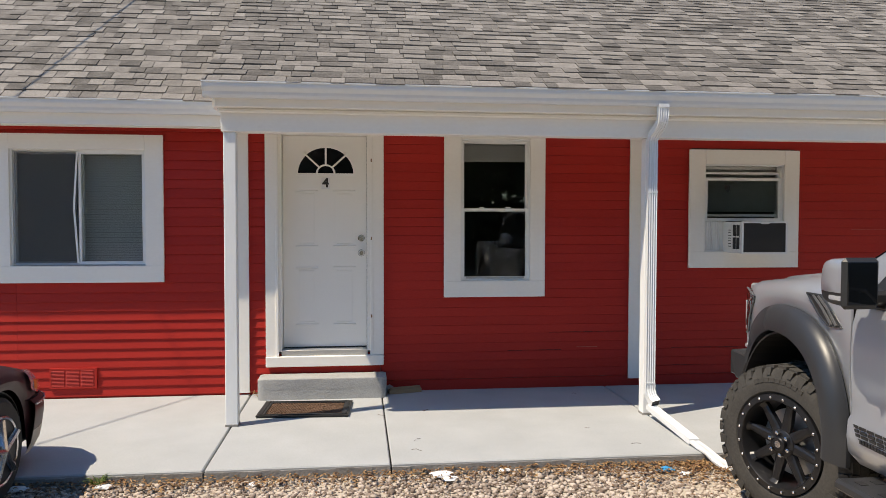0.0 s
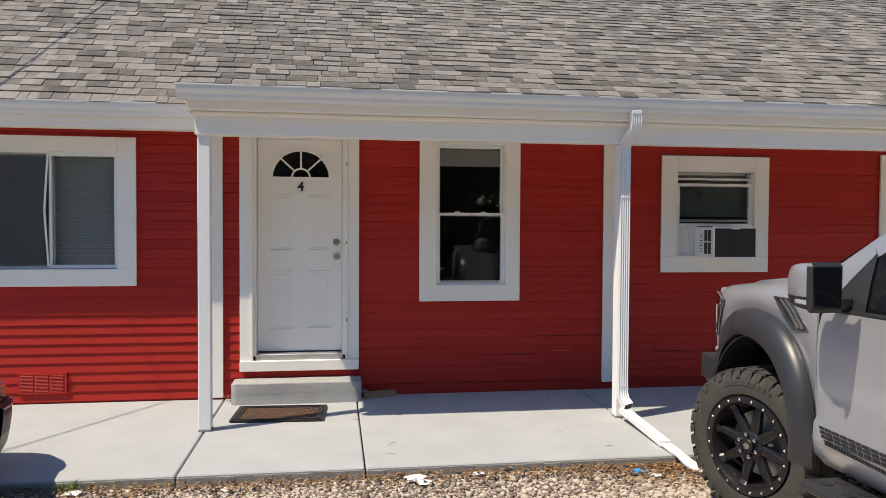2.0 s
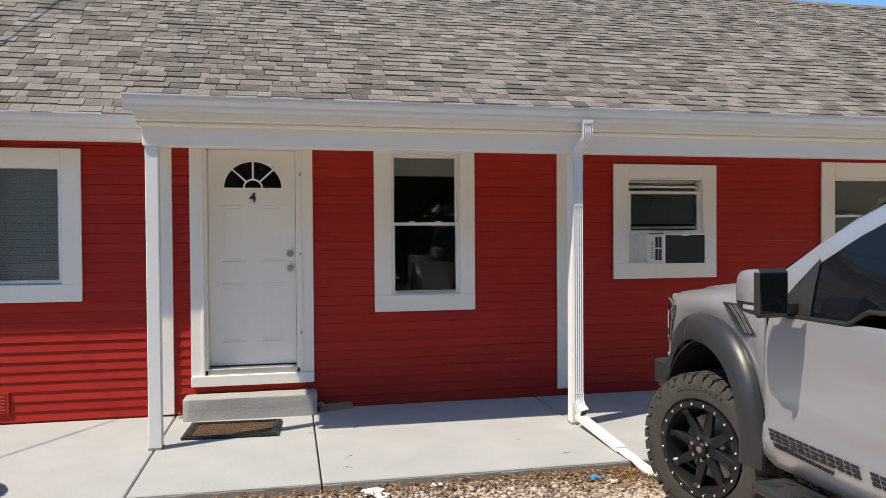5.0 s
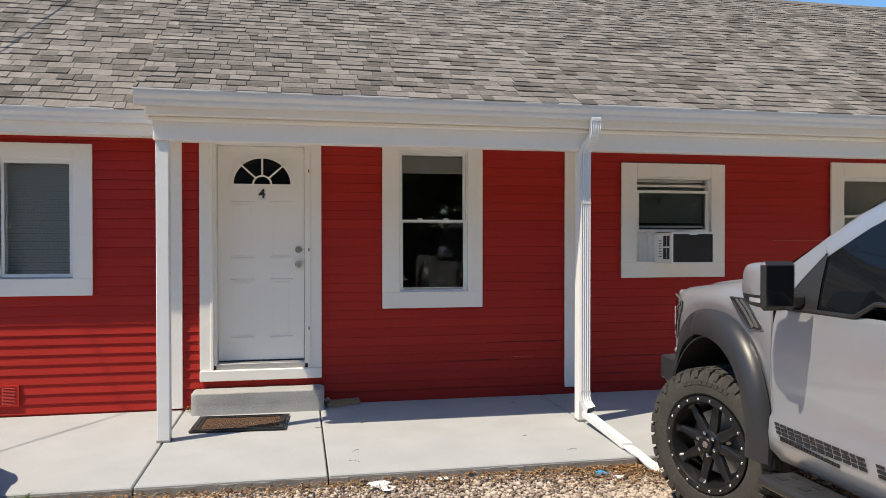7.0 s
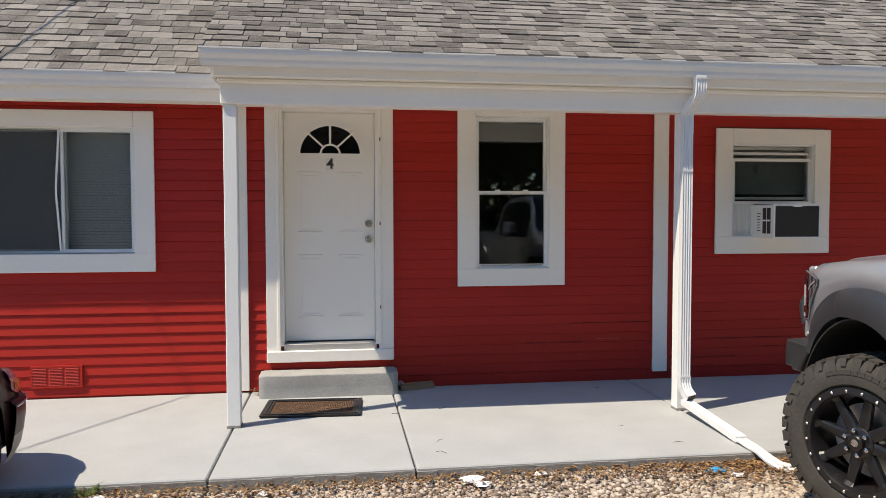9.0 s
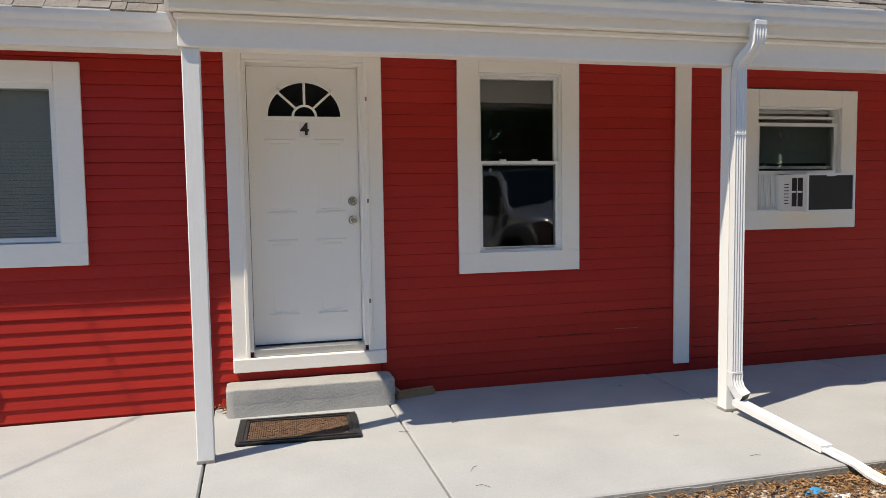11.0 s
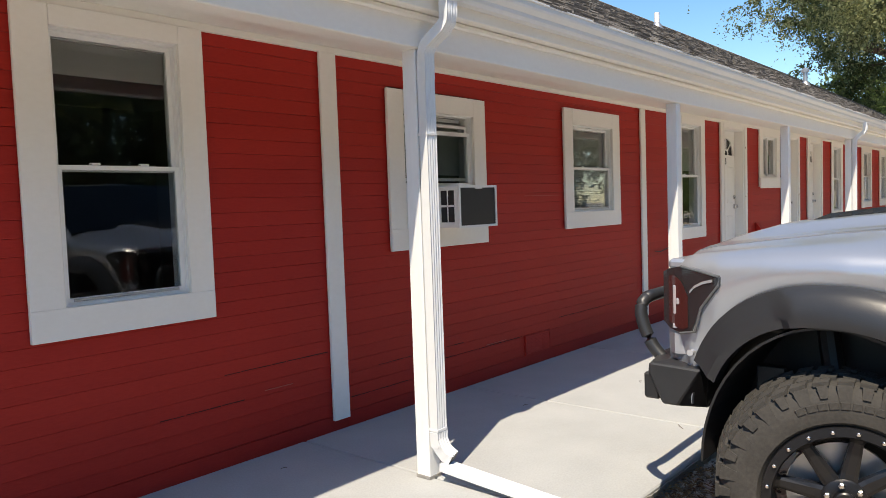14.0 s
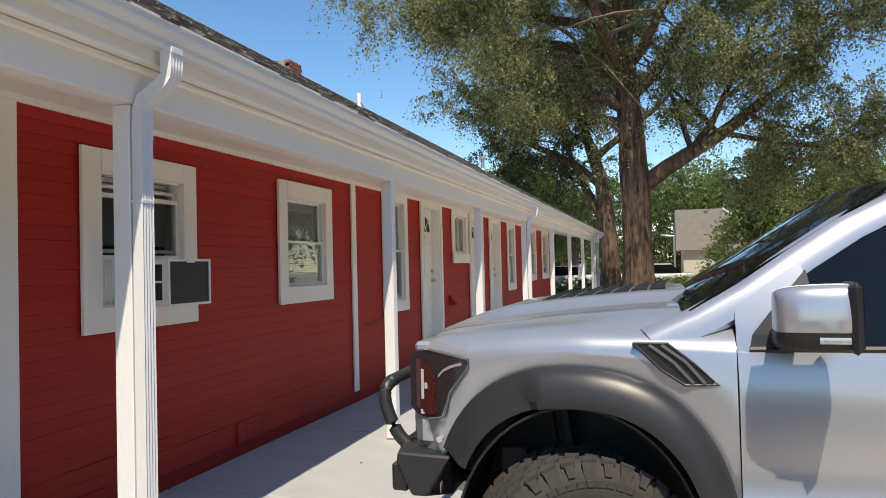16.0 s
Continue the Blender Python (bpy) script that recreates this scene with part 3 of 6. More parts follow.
tabs = shingle_tabs(-0.45, X1 + 0.05, EY - 0.03, 0.128) + shingle_tabs(X0 - 0.3, -0.452, LY - 0.03, 0.128)
near = [c for c in tabs if -1.6 < c[0].x < 4.6 and c[0].z < 3.62]
near = sorted(near, key=lambda c: c[0].z)[:300]
near_ids = {id(c) for c in near}
verts, faces = [], []
for c in tabs:
    if id(c) in near_ids:
        continue
    k = len(verts)
    verts += [tuple(v) for v in c]
    faces += [tuple(k + i for i in f) for f in CUBE_F]
ob = new("shingles", raw_mesh("shingles", verts, faces, M["shingle"]))
ob.parent = roof
tagged(ob, "weathered laminated shingles in mixed greys", kind="stuff")
for c in near:
    o = c[0]
    piece("shingle", raw_mesh("shingle", [tuple(v - o) for v in c], CUBE_F, M["shingle_one"]), roof, Matrix.Translation(o))

# chimney, roof pipes
ch = thing("chimney", (12.42, 3.0, 4.80), "small red brick chimney with metal flashing", "chimney")
part("flashing", box(-0.42, 0.42, -0.34, 0.34, 0.0, 0.34, bev=0.02), M["metal"], ch, "grey sheet metal flashing")
for r in range(5):
    for k in range(4):
        w = 0.15
        x = -0.3 + k * w + (0.03 if r % 2 else 0)
        for y in (-0.22, 0.1):
            part("brick", box(x, x + w - 0.012, y, y + 0.12, 0.34 + r * 0.075, 0.34 + r * 0.075 + 0.064, bev=0.003), M["brick"], ch)
ch.scale = (0.8, 0.8, 0.85)
part("core", box(-0.27, 0.27, -0.19, 0.19, 0.30, 0.70), M["concrete_edge"], ch)
def roof_pipe(x, y, r, h, cap, label):
    z = EAVE + (y - EY) / (RIDGE_Y - EY) * (RIDGE_Z - EAVE)
    p = thing("roof_pipe", (x, y, z - 0.05), label, "pipe")
    part("pipe", tube(bmesh.new(), [(0, 0, 0), (0, 0, h)], r, 12), M["vinyl"] if not cap else M["metal"], p, smooth=True)
    part("boot", tube(bmesh.new(), [(0, 0, 0), (0, 0, 0.09), (0, 0, 0.13)], [r * 2.6, r * 1.7, r * 1.05], 12), M["metal"], p, smooth=True)
    if cap:
        part("cap", tube(bmesh.new(), [(0, 0, h - 0.06), (0, 0, h), (0, 0, h + 0.05)], [r * 1.9, r * 1.9, r * 0.4], 12), M["metal"], p, smooth=True)
roof_pipe(12.62, 1.67, 0.045, 0.30, False, "white plastic vent pipe through the shingles")
roof_pipe(20.3, 1.2, 0.05, 0.42, True, "small capped metal roof vent")


# ---- windows ----
def flat_ring(bm, x0, x1, z0, z1, w, y0, y1, wb=None):
    wb = w if wb is None else wb
    bx(bm, x0, x0 + w, y0, y1, z0, z1)
    bx(bm, x1 - w, x1, y0, y1, z0, z1)
    bx(bm, x0 + w, x1 - w, y0, y1, z1 - w, z1)
    bx(bm, x0 + w, x1 - w, y0, y1, z0, z0 + wb)
    return bm


def trims(win, t, h, ox, oz, sill_piece=False):
    x0, x1, z0, z1 = t[0] - ox, t[1] - ox, t[2] - oz, t[3] - oz
    hx0, hx1, hz0, hz1 = h[0] - ox, h[1] - ox, h[2] - oz, h[3] - oz
    y0, y1 = -0.040, -0.013
    part("side_casing", box(x0, hx0 + 0.006, y0, y1, hz0 + 0.002, z1, bev=0.003), M["white"], win)
    part("side_casing", box(hx1 - 0.006, x1, y0, y1, hz0 + 0.002, z1, bev=0.003), M["white"], win)
    part("bottom_casing", box(x0, x1, y0 - 0.002, y1, z0, hz0 + 0.004, bev=0.003), M["white"], win)
    if z1 - hz1 > 0.02:
        part("head_casing", box(hx0 + 0.007, hx1 - 0.007, y0 - 0.002, y1, hz1 - 0.006, z1, bev=0.003), M["white"], win)
    part("jamb", flat_ring(bmesh.new(), hx0, hx1, hz0, hz1, 0.008, -0.012, 0.14), M["vinyl"], win)
    return hx0, hx1, hz0, hz1


def blind(win, x0, x1, z0, z1, y, pitch=0.024, tilt=116):
    b = part("blind", box(x0, x1, y - 0.015, y + 0.015, z1 - 0.03, z1), M["blind"], win, "off-white horizontal slat blind")
    bm = bmesh.new()
    c, s = math.cos(radians(tilt)) * 0.0125, math.sin(radians(tilt)) * 0.0125
    vs = [bm.verts.new(p) for p in ((x0, -c, -s), (x1, -c, -s), (x1, c, s), (x0, c, s))]
    f = bm.faces.new(vs)
    bmesh.ops.solidify(bm, geom=[f], thickness=0.001)
    me = meshed("slat", bm, M["blind"])
    z = z1 - 0.045
    while z > z0:
        piece("slat", me, b, Matrix.Translation((0, y, z)))
        z -= pitch
    return b


def pane(win, x0, x1, z0, z1, y):
    p = part("pane", box(x0, x1, y, y + 0.004, z0, z1), M["glass"], win, "clear window glass")
    p.visible_shadow = False
    return p


def sash(win, x0, x1, z0, z1, y, w=0.024):
    s = part("sash", flat_ring(bmesh.new(), x0, x1, z0, z1, w, y, y + 0.03), M["vinyl"], win, "white vinyl sash")
    pane(win, x0 + w - 0.004, x1 - w + 0.004, z0 + w - 0.004, z1 - w + 0.004, y + 0.013)
    return s


def window(name, key, label, kind="hung", blinds=None):
    t, h = TRIM[key], HOLES[key]
    ox, oz = t[0], t[2]
    w = thing(name, (ox, 0, oz), label, "window", kind="structure")
    x0, x1, z0, z1 = trims(w, t, h, ox, oz)
    a, b, c, d = x0 + 0.008, x1 - 0.008, z0 + 0.008, z1 - 0.008
    part("track", flat_ring(bmesh.new(), a, b, c, d, 0.011, -0.004, 0.085), M["vinyl"], w)
    a, b, c, d = a + 0.011, b - 0.011, c + 0.011, d - 0.011
    mid = (c + d) / 2 if kind != "ac" else c + (d - c) * 0.40
    if kind == "hung":
        sash(w, a, b, mid - 0.016, d, 0.035)
        sash(w, a, b, c, mid + 0.016, 0.002)
        for k in (0.3, 0.7):
            x = a + (b - a) * k
            part("sash_lock", box(x - 0.025, x + 0.025, 0.004, 0.034, mid + 0.017, mid + 0.03, bev=0.004), M["vinyl"], w)
        part("lift_rail", box(a + 0.04, b - 0.04, -0.006, 0.0015, c + 0.006, c + 0.02, bev=0.002), M["metal"], w)
    elif kind == "slider":
        m = a + (b - a) * 0.52
        sash(w, m - 0.03, b, c, d, 0.002)
        sash(w, a, m + 0.005, c, d, 0.036)
        sc = part("screen", box(a + 0.02, m - 0.05, -0.003, -0.001, c + 0.01, d - 0.01), M["screen"], w, "dark sagging insect screen")
        fr = bmesh.new()
        sweep(fr, [(-0.008, -0.004), (0.008, -0.004), (0.008, 0.004), (-0.008, 0.004)], [(m - 0.035, -0.006, d - 0.01), (m - 0.062, -0.012, (c + d) / 2 + 0.09), (m - 0.066, -0.013, (c + d) / 2 - 0.02), (m - 0.037, -0.006, c + 0.01)])
        part("screen_frame", fr, M["vinyl"], w, "bowed white screen frame")
        part("sill_track", box(a, b, -0.012, 0.0, c - 0.018, c - 0.004, bev=0.002), M["metal"], w)
    elif kind == "small":
        m = (a + b) / 2
        sash(w, a, m + 0.015, c, d, 0.03)
        sash(w, m - 0.015, b, c, d, 0.002)
    if blinds:
        lo, hi = blinds
        blind(w, a, b, c + (d - c) * lo, c + (d - c) * hi, 0.082)
    return w, (a, b, c, d)


window("window_1", "w1", "wide white sliding window with bowed screen and closed blinds", "slider", (0.0, 1.0))
window("window_2", "w2", "tall white double-hung window with blind raised to the top", "hung", (0.86, 1.0))
w3, (a3, b3, c3, d3) = window("window_3", "w3", "white window raised over an air conditioner", "ac")
sash(w3, a3, b3, c3 + (d3 - c3) * 0.40, d3 - 0.06, 0.035)
sash(w3, a3, b3, c3 + (d3 - c3) * 0.345, d3 - 0.12, 0.002, 0.03)
part("sticker", prism(bmesh.new(), [(0.40, 0.805), (0.425, 0.77), (0.45, 0.805), (0.45, 0.845), (0.40, 0.845)], "y", -0.004, -0.002), M["ink"], w3, "small dark shield-shaped sticker")
part("side_curtain", box(a3 - 0.01, 0.42, 0.02, 0.03, c3 - 0.01, c3 + (d3 - c3) * 0.345), M["vinyl"], w3, "pleated white filler panel")
for k in range(9):
    x = a3 + 0.01 + k * 0.025
    part("pleat", box(x, x + 0.012, 0.012, 0.021, c3 - 0.005, c3 + (d3 - c3) * 0.345 - 0.005, bev=0.003), M["vinyl"], w3)
blind(w3, a3, b3, c3 + (d3 - c3) * 0.45, d3, 0.12)
window("window_4", "w4", "white double-hung window with lowered blinds", "hung", (0.0, 1.0))
window("window_5", "w5", "tall white double-hung window beside door three", "hung", (0.55, 1.0))
w6, _ = window("window_6", "w6", "small white sliding window with a deep apron board", "small", (0.0, 1.0))
part("apron", box(-0.02, 1.11, -0.062, -0.0425, -0.02, 0.15, bev=0.004), M["white"], w6, "white apron board below the window")
window("window_7", "w7", "tall white double-hung window farther along the porch", "hung", (0.5, 1.0))
window("window_8", "w8", "white double-hung window far along the porch", "hung", (0.0, 1.0))
window("window_9", "w9", "white window near the far porch end", "hung", (0.4, 1.0))

# ---- air conditioner ----
ac = thing("air_conditioner", (4.50, -0.37, 1.395), "white window air conditioner with grey rear grille", "air conditioner")
part("housing", box(0, 0.42, 0.012, 0.40, 0, 0.30, bev=0.008), M["vinyl"], ac)
part("rear_frame", flat_ring(bmesh.new(), -0.004, 0.424, -0.004, 0.304, 0.016, -0.004, 0.011), M["vinyl"], ac)
part("coil", box(0.013, 0.407, 0.006, 0.011, 0.013, 0.287), M["flare"], ac, "dark grey condenser coil")
for k in range(15):
    z = 0.02 + k * 0.0178
    part("grille_slat", box(0.014, 0.406, -0.001, 0.0055, z, z + 0.007), M["steel_black"], ac)
part("clip", box(0.17, 0.25, -0.008, -0.0045, 0.278, 0.302, bev=0.004), M["vinyl"], ac)
for y in (0.05, 0.12):
    part("side_vent", box(-0.003, 0.004, y, y + 0.055, 0.04, 0.27), M["black"], ac, "black side louvre opening")
    part("vent_rib", box(-0.005, -0.0032, y, y + 0.055, 0.15, 0.165), M["vinyl"], ac)
for k in range(7):
    part("notice_line", box(-0.0012, 0.0006, 0.215 + 0.004 * (k % 2), 0.27, 0.06 + k * 0.026, 0.067 + k * 0.026), M["steel_black"], ac, "small printed warning label")
ac.location = (4.448, -0.37, 1.37)
ac.scale = (1.11, 1.0, 1.04)
part("power_cord", tube(bmesh.new(), [(0.38, 0.36, 0.02), (0.40, 0.40, -0.005), (0.3, 0.405, -0.01)], 0.005, 6), M["vinyl"], ac)


# ---- doors ----
def panel_ring(bm, x0, x1, z0, z1):
    """A raised moulding round a door panel."""
    flat_ring(bm, x0, x1, z0, z1, 0.010, -0.0016, 0.002)
    for z, k in ((z0, 1), (z1, -1)):
        prism(bm, [(0.002, z - 0.006), (-0.010, z - 0.002), (-0.010, z + 0.004), (-0.002, z + 0.012), (0.002, z + 0.012)], "x", x0 - 0.004, x1 + 0.004)
        prism(bm, [(0.002, z + k * 0.026 - 0.004), (-0.006, z + k * 0.026), (0.002, z + k * 0.026 + 0.006)], "x", x0 + 0.03, x1 - 0.03)
    return bm


def front_door(name, key, number, label):
    t, h = TRIM[key], HOLES[key]
    ox = h[0] + 0.03
    d = thing(name, (ox, 0.0, 0.0), label, "door", kind="structure")
    L, R, Z0, Z1 = 0.0, 0.813, 0.437, 2.51
    slab_y = 0.10
    part("leaf", box(L + 0.003, R - 0.003, slab_y, slab_y + 0.044, Z0 + 0.006, Z1 - 0.003, bev=0.002), M["door"], d)
    for x0, x1, z0, z1 in ((0.125, 0.335, 1.435, 1.97), (0.488, 0.698, 1.435, 1.97), (0.125, 0.335, 0.668, 1.225), (0.488, 0.698, 0.668, 1.225)):
        bm = panel_ring(bmesh.new(), x0, x1, z0, z1)
        for v in bm.verts:
            v.co.y += slab_y
        part("panel_moulding", bm, M["door"], d)
        part("raised_panel", box(x0 + 0.03, x1 - 0.03, slab_y - 0.0012, slab_y + 0.002, z0 + 0.034, z1 - 0.034, bev=0.001), M["door"], d)
    # fanlight
    cx, cz, r = 0.415, 2.145, 0.27
    arc = [(cx + r * math.cos(a), cz + r * 0.92 * math.sin(a)) for a in [math.pi * k / 20 for k in range(21)]]
    bm = bmesh.new()
    prism(bm, arc, "y", slab_y - 0.004, slab_y - 0.001)
    part("fan_glass", bm, M["fan"], d, "dark fan-shaped glass")
    bm = bmesh.new()
    ring = [(cx + (r + 0.012) * math.cos(a), slab_y - 0.007, cz + (r * 0.92 + 0.012) * math.sin(a)) for a in [math.pi * k / 24 for k in range(25)]]
    sweep(bm, [(-0.016, -0.013), (0.016, -0.013), (0.016, 0.013), (-0.016, 0.013)], ring)
    bx(bm, cx - r - 0.035, cx + r + 0.035, slab_y - 0.020, slab_y - 0.001, cz - 0.03, cz)
    part("fan_frame", bm, M["door"], d)
    for a in (45, 90, 135):
        ar = radians(a)
        p0 = (cx + 0.085 * math.cos(ar), slab_y - 0.008, cz + 0.08 * math.sin(ar))
        p1 = (cx + r * math.cos(ar), slab_y - 0.008, cz + r * 0.92 * math.sin(ar))
        part("muntin", tube(bmesh.new(), [p0, p1], 0.0095, 6), M["door"], d)
    part("hub_muntin", tube(bmesh.new(), [(cx + 0.085 * math.cos(a), slab_y - 0.008, cz + 0.08 * math.sin(a)) for a in [math.pi * k / 10 for k in range(11)]], 0.0095, 6), M["door"], d)
    # number plate
    pl = part("number_plate", box(cx - 0.042, cx + 0.036, slab_y - 0.004, slab_y - 0.001, 1.993, 2.103), M["sign"], d, "small white plate with the house number")
    if number:
        written("house_number", number, 0.125, M["ink"], pl, pose(cx - 0.002, slab_y - 0.0052, 2.05, 90))
    # knob and lock
    for z, rr in ((1.515, 0.027), (1.37, 0.03)):
        k = part("lock" if z > 1.4 else "knob", tube(bmesh.new(), [(0.757, slab_y, z), (0.757, slab_y - 0.012, z)], 0.034, 16), M["chrome"], d, "chrome", True)
        prof = [(slab_y - 0.012, 0.012), (slab_y - 0.03, 0.012), (slab_y - 0.036, rr * 0.9), (slab_y - 0.05, rr), (slab_y - 0.062, rr * 0.7)] if z < 1.4 else [(slab_y - 0.012, rr), (slab_y - 0.026, rr * 0.85)]
        part("knob_head", tube(bmesh.new(), [(0.757, y, z) for y, _ in prof], [q for _, q in prof], 14), M["chrome"], k, smooth=True)
    # frame, casing, threshold
    part("frame_side", box(L - 0.03, L, -0.03, 0.145, Z0 - 0.01, Z1 + 0.02, bev=0.002), M["white"], d)
    part("frame_side", box(R, R + 0.03, -0.03, 0.145, Z0 - 0.01, Z1 + 0.02, bev=0.002), M["white"], d)
    part("frame_head", box(L, R, -0.03, 0.145, Z1, Z1 + 0.02), M["white"], d)
    for s in (-1, 1):
        xi, xo = (L - 0.028, t[0] - ox) if s < 0 else (R + 0.028, t[1] - ox)
        part("casing", box(min(xi, xo), max(xi, xo), -0.043, -0.013, t[2] + 0.101, 2.588, bev=0.003), M["white"], d)
        xm = xi + (xo - xi) * 0.22
        part("casing_step", box(min(xi, xm), max(xi, xm), -0.052, -0.0435, t[2] + 0.101, 2.588, bev=0.003), M["white"], d)
    part("head_casing", box(L - 0.027, R + 0.027, -0.042, -0.013, Z1 + 0.021, 2.588, bev=0.002), M["white"], d)
    part("sill_board", box(t[0] - ox, t[1] - ox, -0.066, -0.013, t[2], t[2] + 0.10, bev=0.006), M["white"], d, "white painted sill board with chipped edge")
    part("threshold", box(L - 0.005, R + 0.005, -0.028, 0.14, t[2] + 0.101, Z0 + 0.004, bev=0.004), M["metal"], d, "metal threshold strip")
    # black strip painting the shade of the gap under the leaf
    part("gap_shade_strip", box(L + 0.01, R - 0.01, slab_y - 0.01, slab_y - 0.001, Z0 + 0.0045, Z0 + 0.016), M["black"], d)
    for z in (0.75, 1.5, 2.25):
        part("hinge_mark", box(R + 0.034, R + 0.046, -0.0555, -0.0525, z, z + 0.03), M["wood"], d)
    return d


front_door("door_1", "d4", "4", "closed white panel door with fanlight and the number 4")
front_door("door_2", "d3", "3", "closed white panel door with fanlight and the number 3")
front_door("door_3", "d2", "2", "closed white panel door farther along the porch")
front_door("door_4", "d2a", "", "closed white panel door beside the small window")

# ---- step, mat, vents, debris ----
step = thing("door_step", (-0.20, -0.04, FLOOR), "rough grey concrete step below the front door", "step")
def rounded_block(length, prof, end):
    """A profile (y, z) run along x with soft ends."""
    bm = bmesh.new()
    rings = []
    n = 40
    for k in range(n + 1):
        q = k / n
        e = min(q, 1 - q) * length
        g = 0.0 if e >= end else end - math.sqrt(max(end * end - (end - e) ** 2, 0.0))
        x = q * length
        ring = []
        for y, z in prof:
            w = 0.0035 * noise.noise((x * 5, y * 9, z * 9)) + 0.002 * noise.noise((x * 17, y * 25, z * 25))
            ring.append(bm.verts.new((x, min(y + (g if y < -0.02 else 0) + w, 0.0) if y < 0 else 0.0, z - (g * 0.5 if z > 0.12 else 0) + (w if z > 0.02 else 0))))
        rings.append(ring)
    m = len(prof)
    for p, q in zip(rings, rings[1:]):
        for i in range(m):
            bm.faces.new((p[i], p[(i + 1) % m], q[(i + 1) % m], q[i]))
    bm.faces.new(rings[0][::-1])
    bm.faces.new(rings[-1])
    bmesh.ops.recalc_face_normals(bm, faces=bm.faces)
    return bm


nose = [(-0.236 + 0.016 * (1 - math.cos(radians(a))), 0.200 + 0.016 * math.sin(radians(a))) for a in range(0, 91, 15)]
part("tread", rounded_block(1.19, [(0, 0.10), (-0.236, 0.10)] + nose + [(-0.12, 0.216), (0, 0.216)], 0.018), M["step"], step, smooth=True)
step.scale = (1.0, 1.0, 0.92)
part("riser", rounded_block(1.188, [(0, 0.0), (-0.240, 0.0), (-0.2365, 0.05), (-0.2355, 0.101), (0, 0.101)], 0.02), M["step"], step, "rough trowelled riser", True)

dm = thing("door_mat", (0.27, -0.665, FLOOR), "worn brown coir door mat with black rubber border", "mat")
dm.rotation_euler = (0, 0, radians(-3))
for k, (o, w, z) in enumerate(((0.0, 0.022, 0.009), (0.024, 0.020, 0.012), (0.046, 0.020, 0.0095))):
    bd = part("border_ridge", flat_ring(bmesh.new(), -0.39 + o, 0.39 - o, -0.26 + o, 0.26 - o, w, 0, z), M["black"], dm)
    bd.rotation_euler = (radians(90), 0, 0)
    bd.location = (0, 0, z + 0.002)
part("backing", box(-0.385, 0.385, -0.255, 0.255, 0.0, 0.006), M["black"], dm)
part("coir_surface", box(-0.324, 0.324, -0.194, 0.194, 0.0055, 0.0085), M["mat_fibre"], dm, "matted brown coir pile")
bm = bmesh.new()
for k in range(46):
    for i in range(17):
        x, y = -0.318 + k * 0.0139 + rng.uniform(-0.001, 0.001), -0.192 + i * 0.0225
        if rng.random() < 0.93:
            bx(bm, x, x + 0.0088, y, y + 0.021, 0.007, 0.0125 + 0.004 * rng.random())
tuft = part("coir_weave", bm, M["mat_fibre"], dm)
tagged(tuft, "ribbed coir tufts", kind="stuff")


def foundation_vent(x0, x1, label, proud):
    v = thing("foundation_vent", (x0, -0.0185, 0.118), label, "vent")
    w = x1 - x0
    part("frame", flat_ring(bmesh.new(), 0, w, 0, 0.19, 0.016, -0.008, 0.012), M["red"], v)
    part("backing", box(0.01, w - 0.01, -0.0045, 0.011, 0.01, 0.18), M["red"], v)
    for p in range(3):
        a = 0.02 + p * (w - 0.03) / 3
        b = a + (w - 0.03) / 3 - 0.02
        for k in range(12):
            z = 0.02 + k * 0.0128
            bm = bmesh.new()
            prism(bm, [(-0.004, z), (-0.0085 - proud * 0.3, z + 0.0008), (-0.004, z + 0.010)], "x", a, b)
            part("louvre", bm, M["red"], v)
    return v


foundation_vent(-2.12, -1.70, "red painted louvred foundation vent in the siding", 0.004)
foundation_vent(5.79, 6.22, "red painted foundation vent low on the wall", 0.0).location.y = -0.0125
hn = thing("wall_horn", (12.42, -0.013, 0.98), "small red painted spout hood on the siding", "fixture")
part("hood", prism(bmesh.new(), [(0.0, 0.12), (0.0, -0.06), (-0.13, -0.05)], "x", 0.0, 0.12), M["red"], hn)
cab = thing("wall_cable", (8.6, -0.03, 0.9), "thin dark cable sagging on the siding", "cable")
part("wire", tube(bmesh.new(), [(0, 0, 0), (0.15, -0.004, -0.015), (0.5, -0.004, 0.03), (0.75, -0.004, 0.16)], 0.006, 6), M["black"], cab)
dbr = thing("wood_scrap", (1.0, -0.13, FLOOR), "splintered scrap board lying beside the step", "board")
dbr.rotation_euler = (0, 0, radians(14))
part("board", box(0.015, 0.34, -0.035, 0.03, 0.0, 0.042, bev=0.003), M["raw_wood"], dbr)
part("split_edge", box(0.03, 0.33, -0.028, 0.0, 0.041, 0.062, bev=0.004), M["raw_wood"], dbr)
lf = thing("dry_leaf_pile", (-0.225, -0.12, FLOOR), "few curled dry leaves beside the step end", "leaves")
vs, fs = [], []
for k in range(26):
    p = Vector((rng.gauss(0, 0.03), rng.gauss(0, 0.05), 0.012 + 0.035 * rng.random()))
    d = Vector((rng.uniform(-1, 1), rng.uniform(-1, 1), rng.uniform(-0.4, 0.4))).normalized()
    q = d.cross(Vector((rng.uniform(-0.5, 0.5), rng.uniform(-0.5, 0.5), 1))).normalized()
    s = rng.uniform(0.012, 0.024)
    i = len(vs)
    vs += [tuple(p - d * s), tuple(p + q * s * 0.5 + Vector((0, 0, 0.006))), tuple(p + d * s), tuple(p - q * s * 0.5 + Vector((0, 0, 0.006)))]
    fs += [(i, i + 1, i + 2), (i, i + 2, i + 3)]
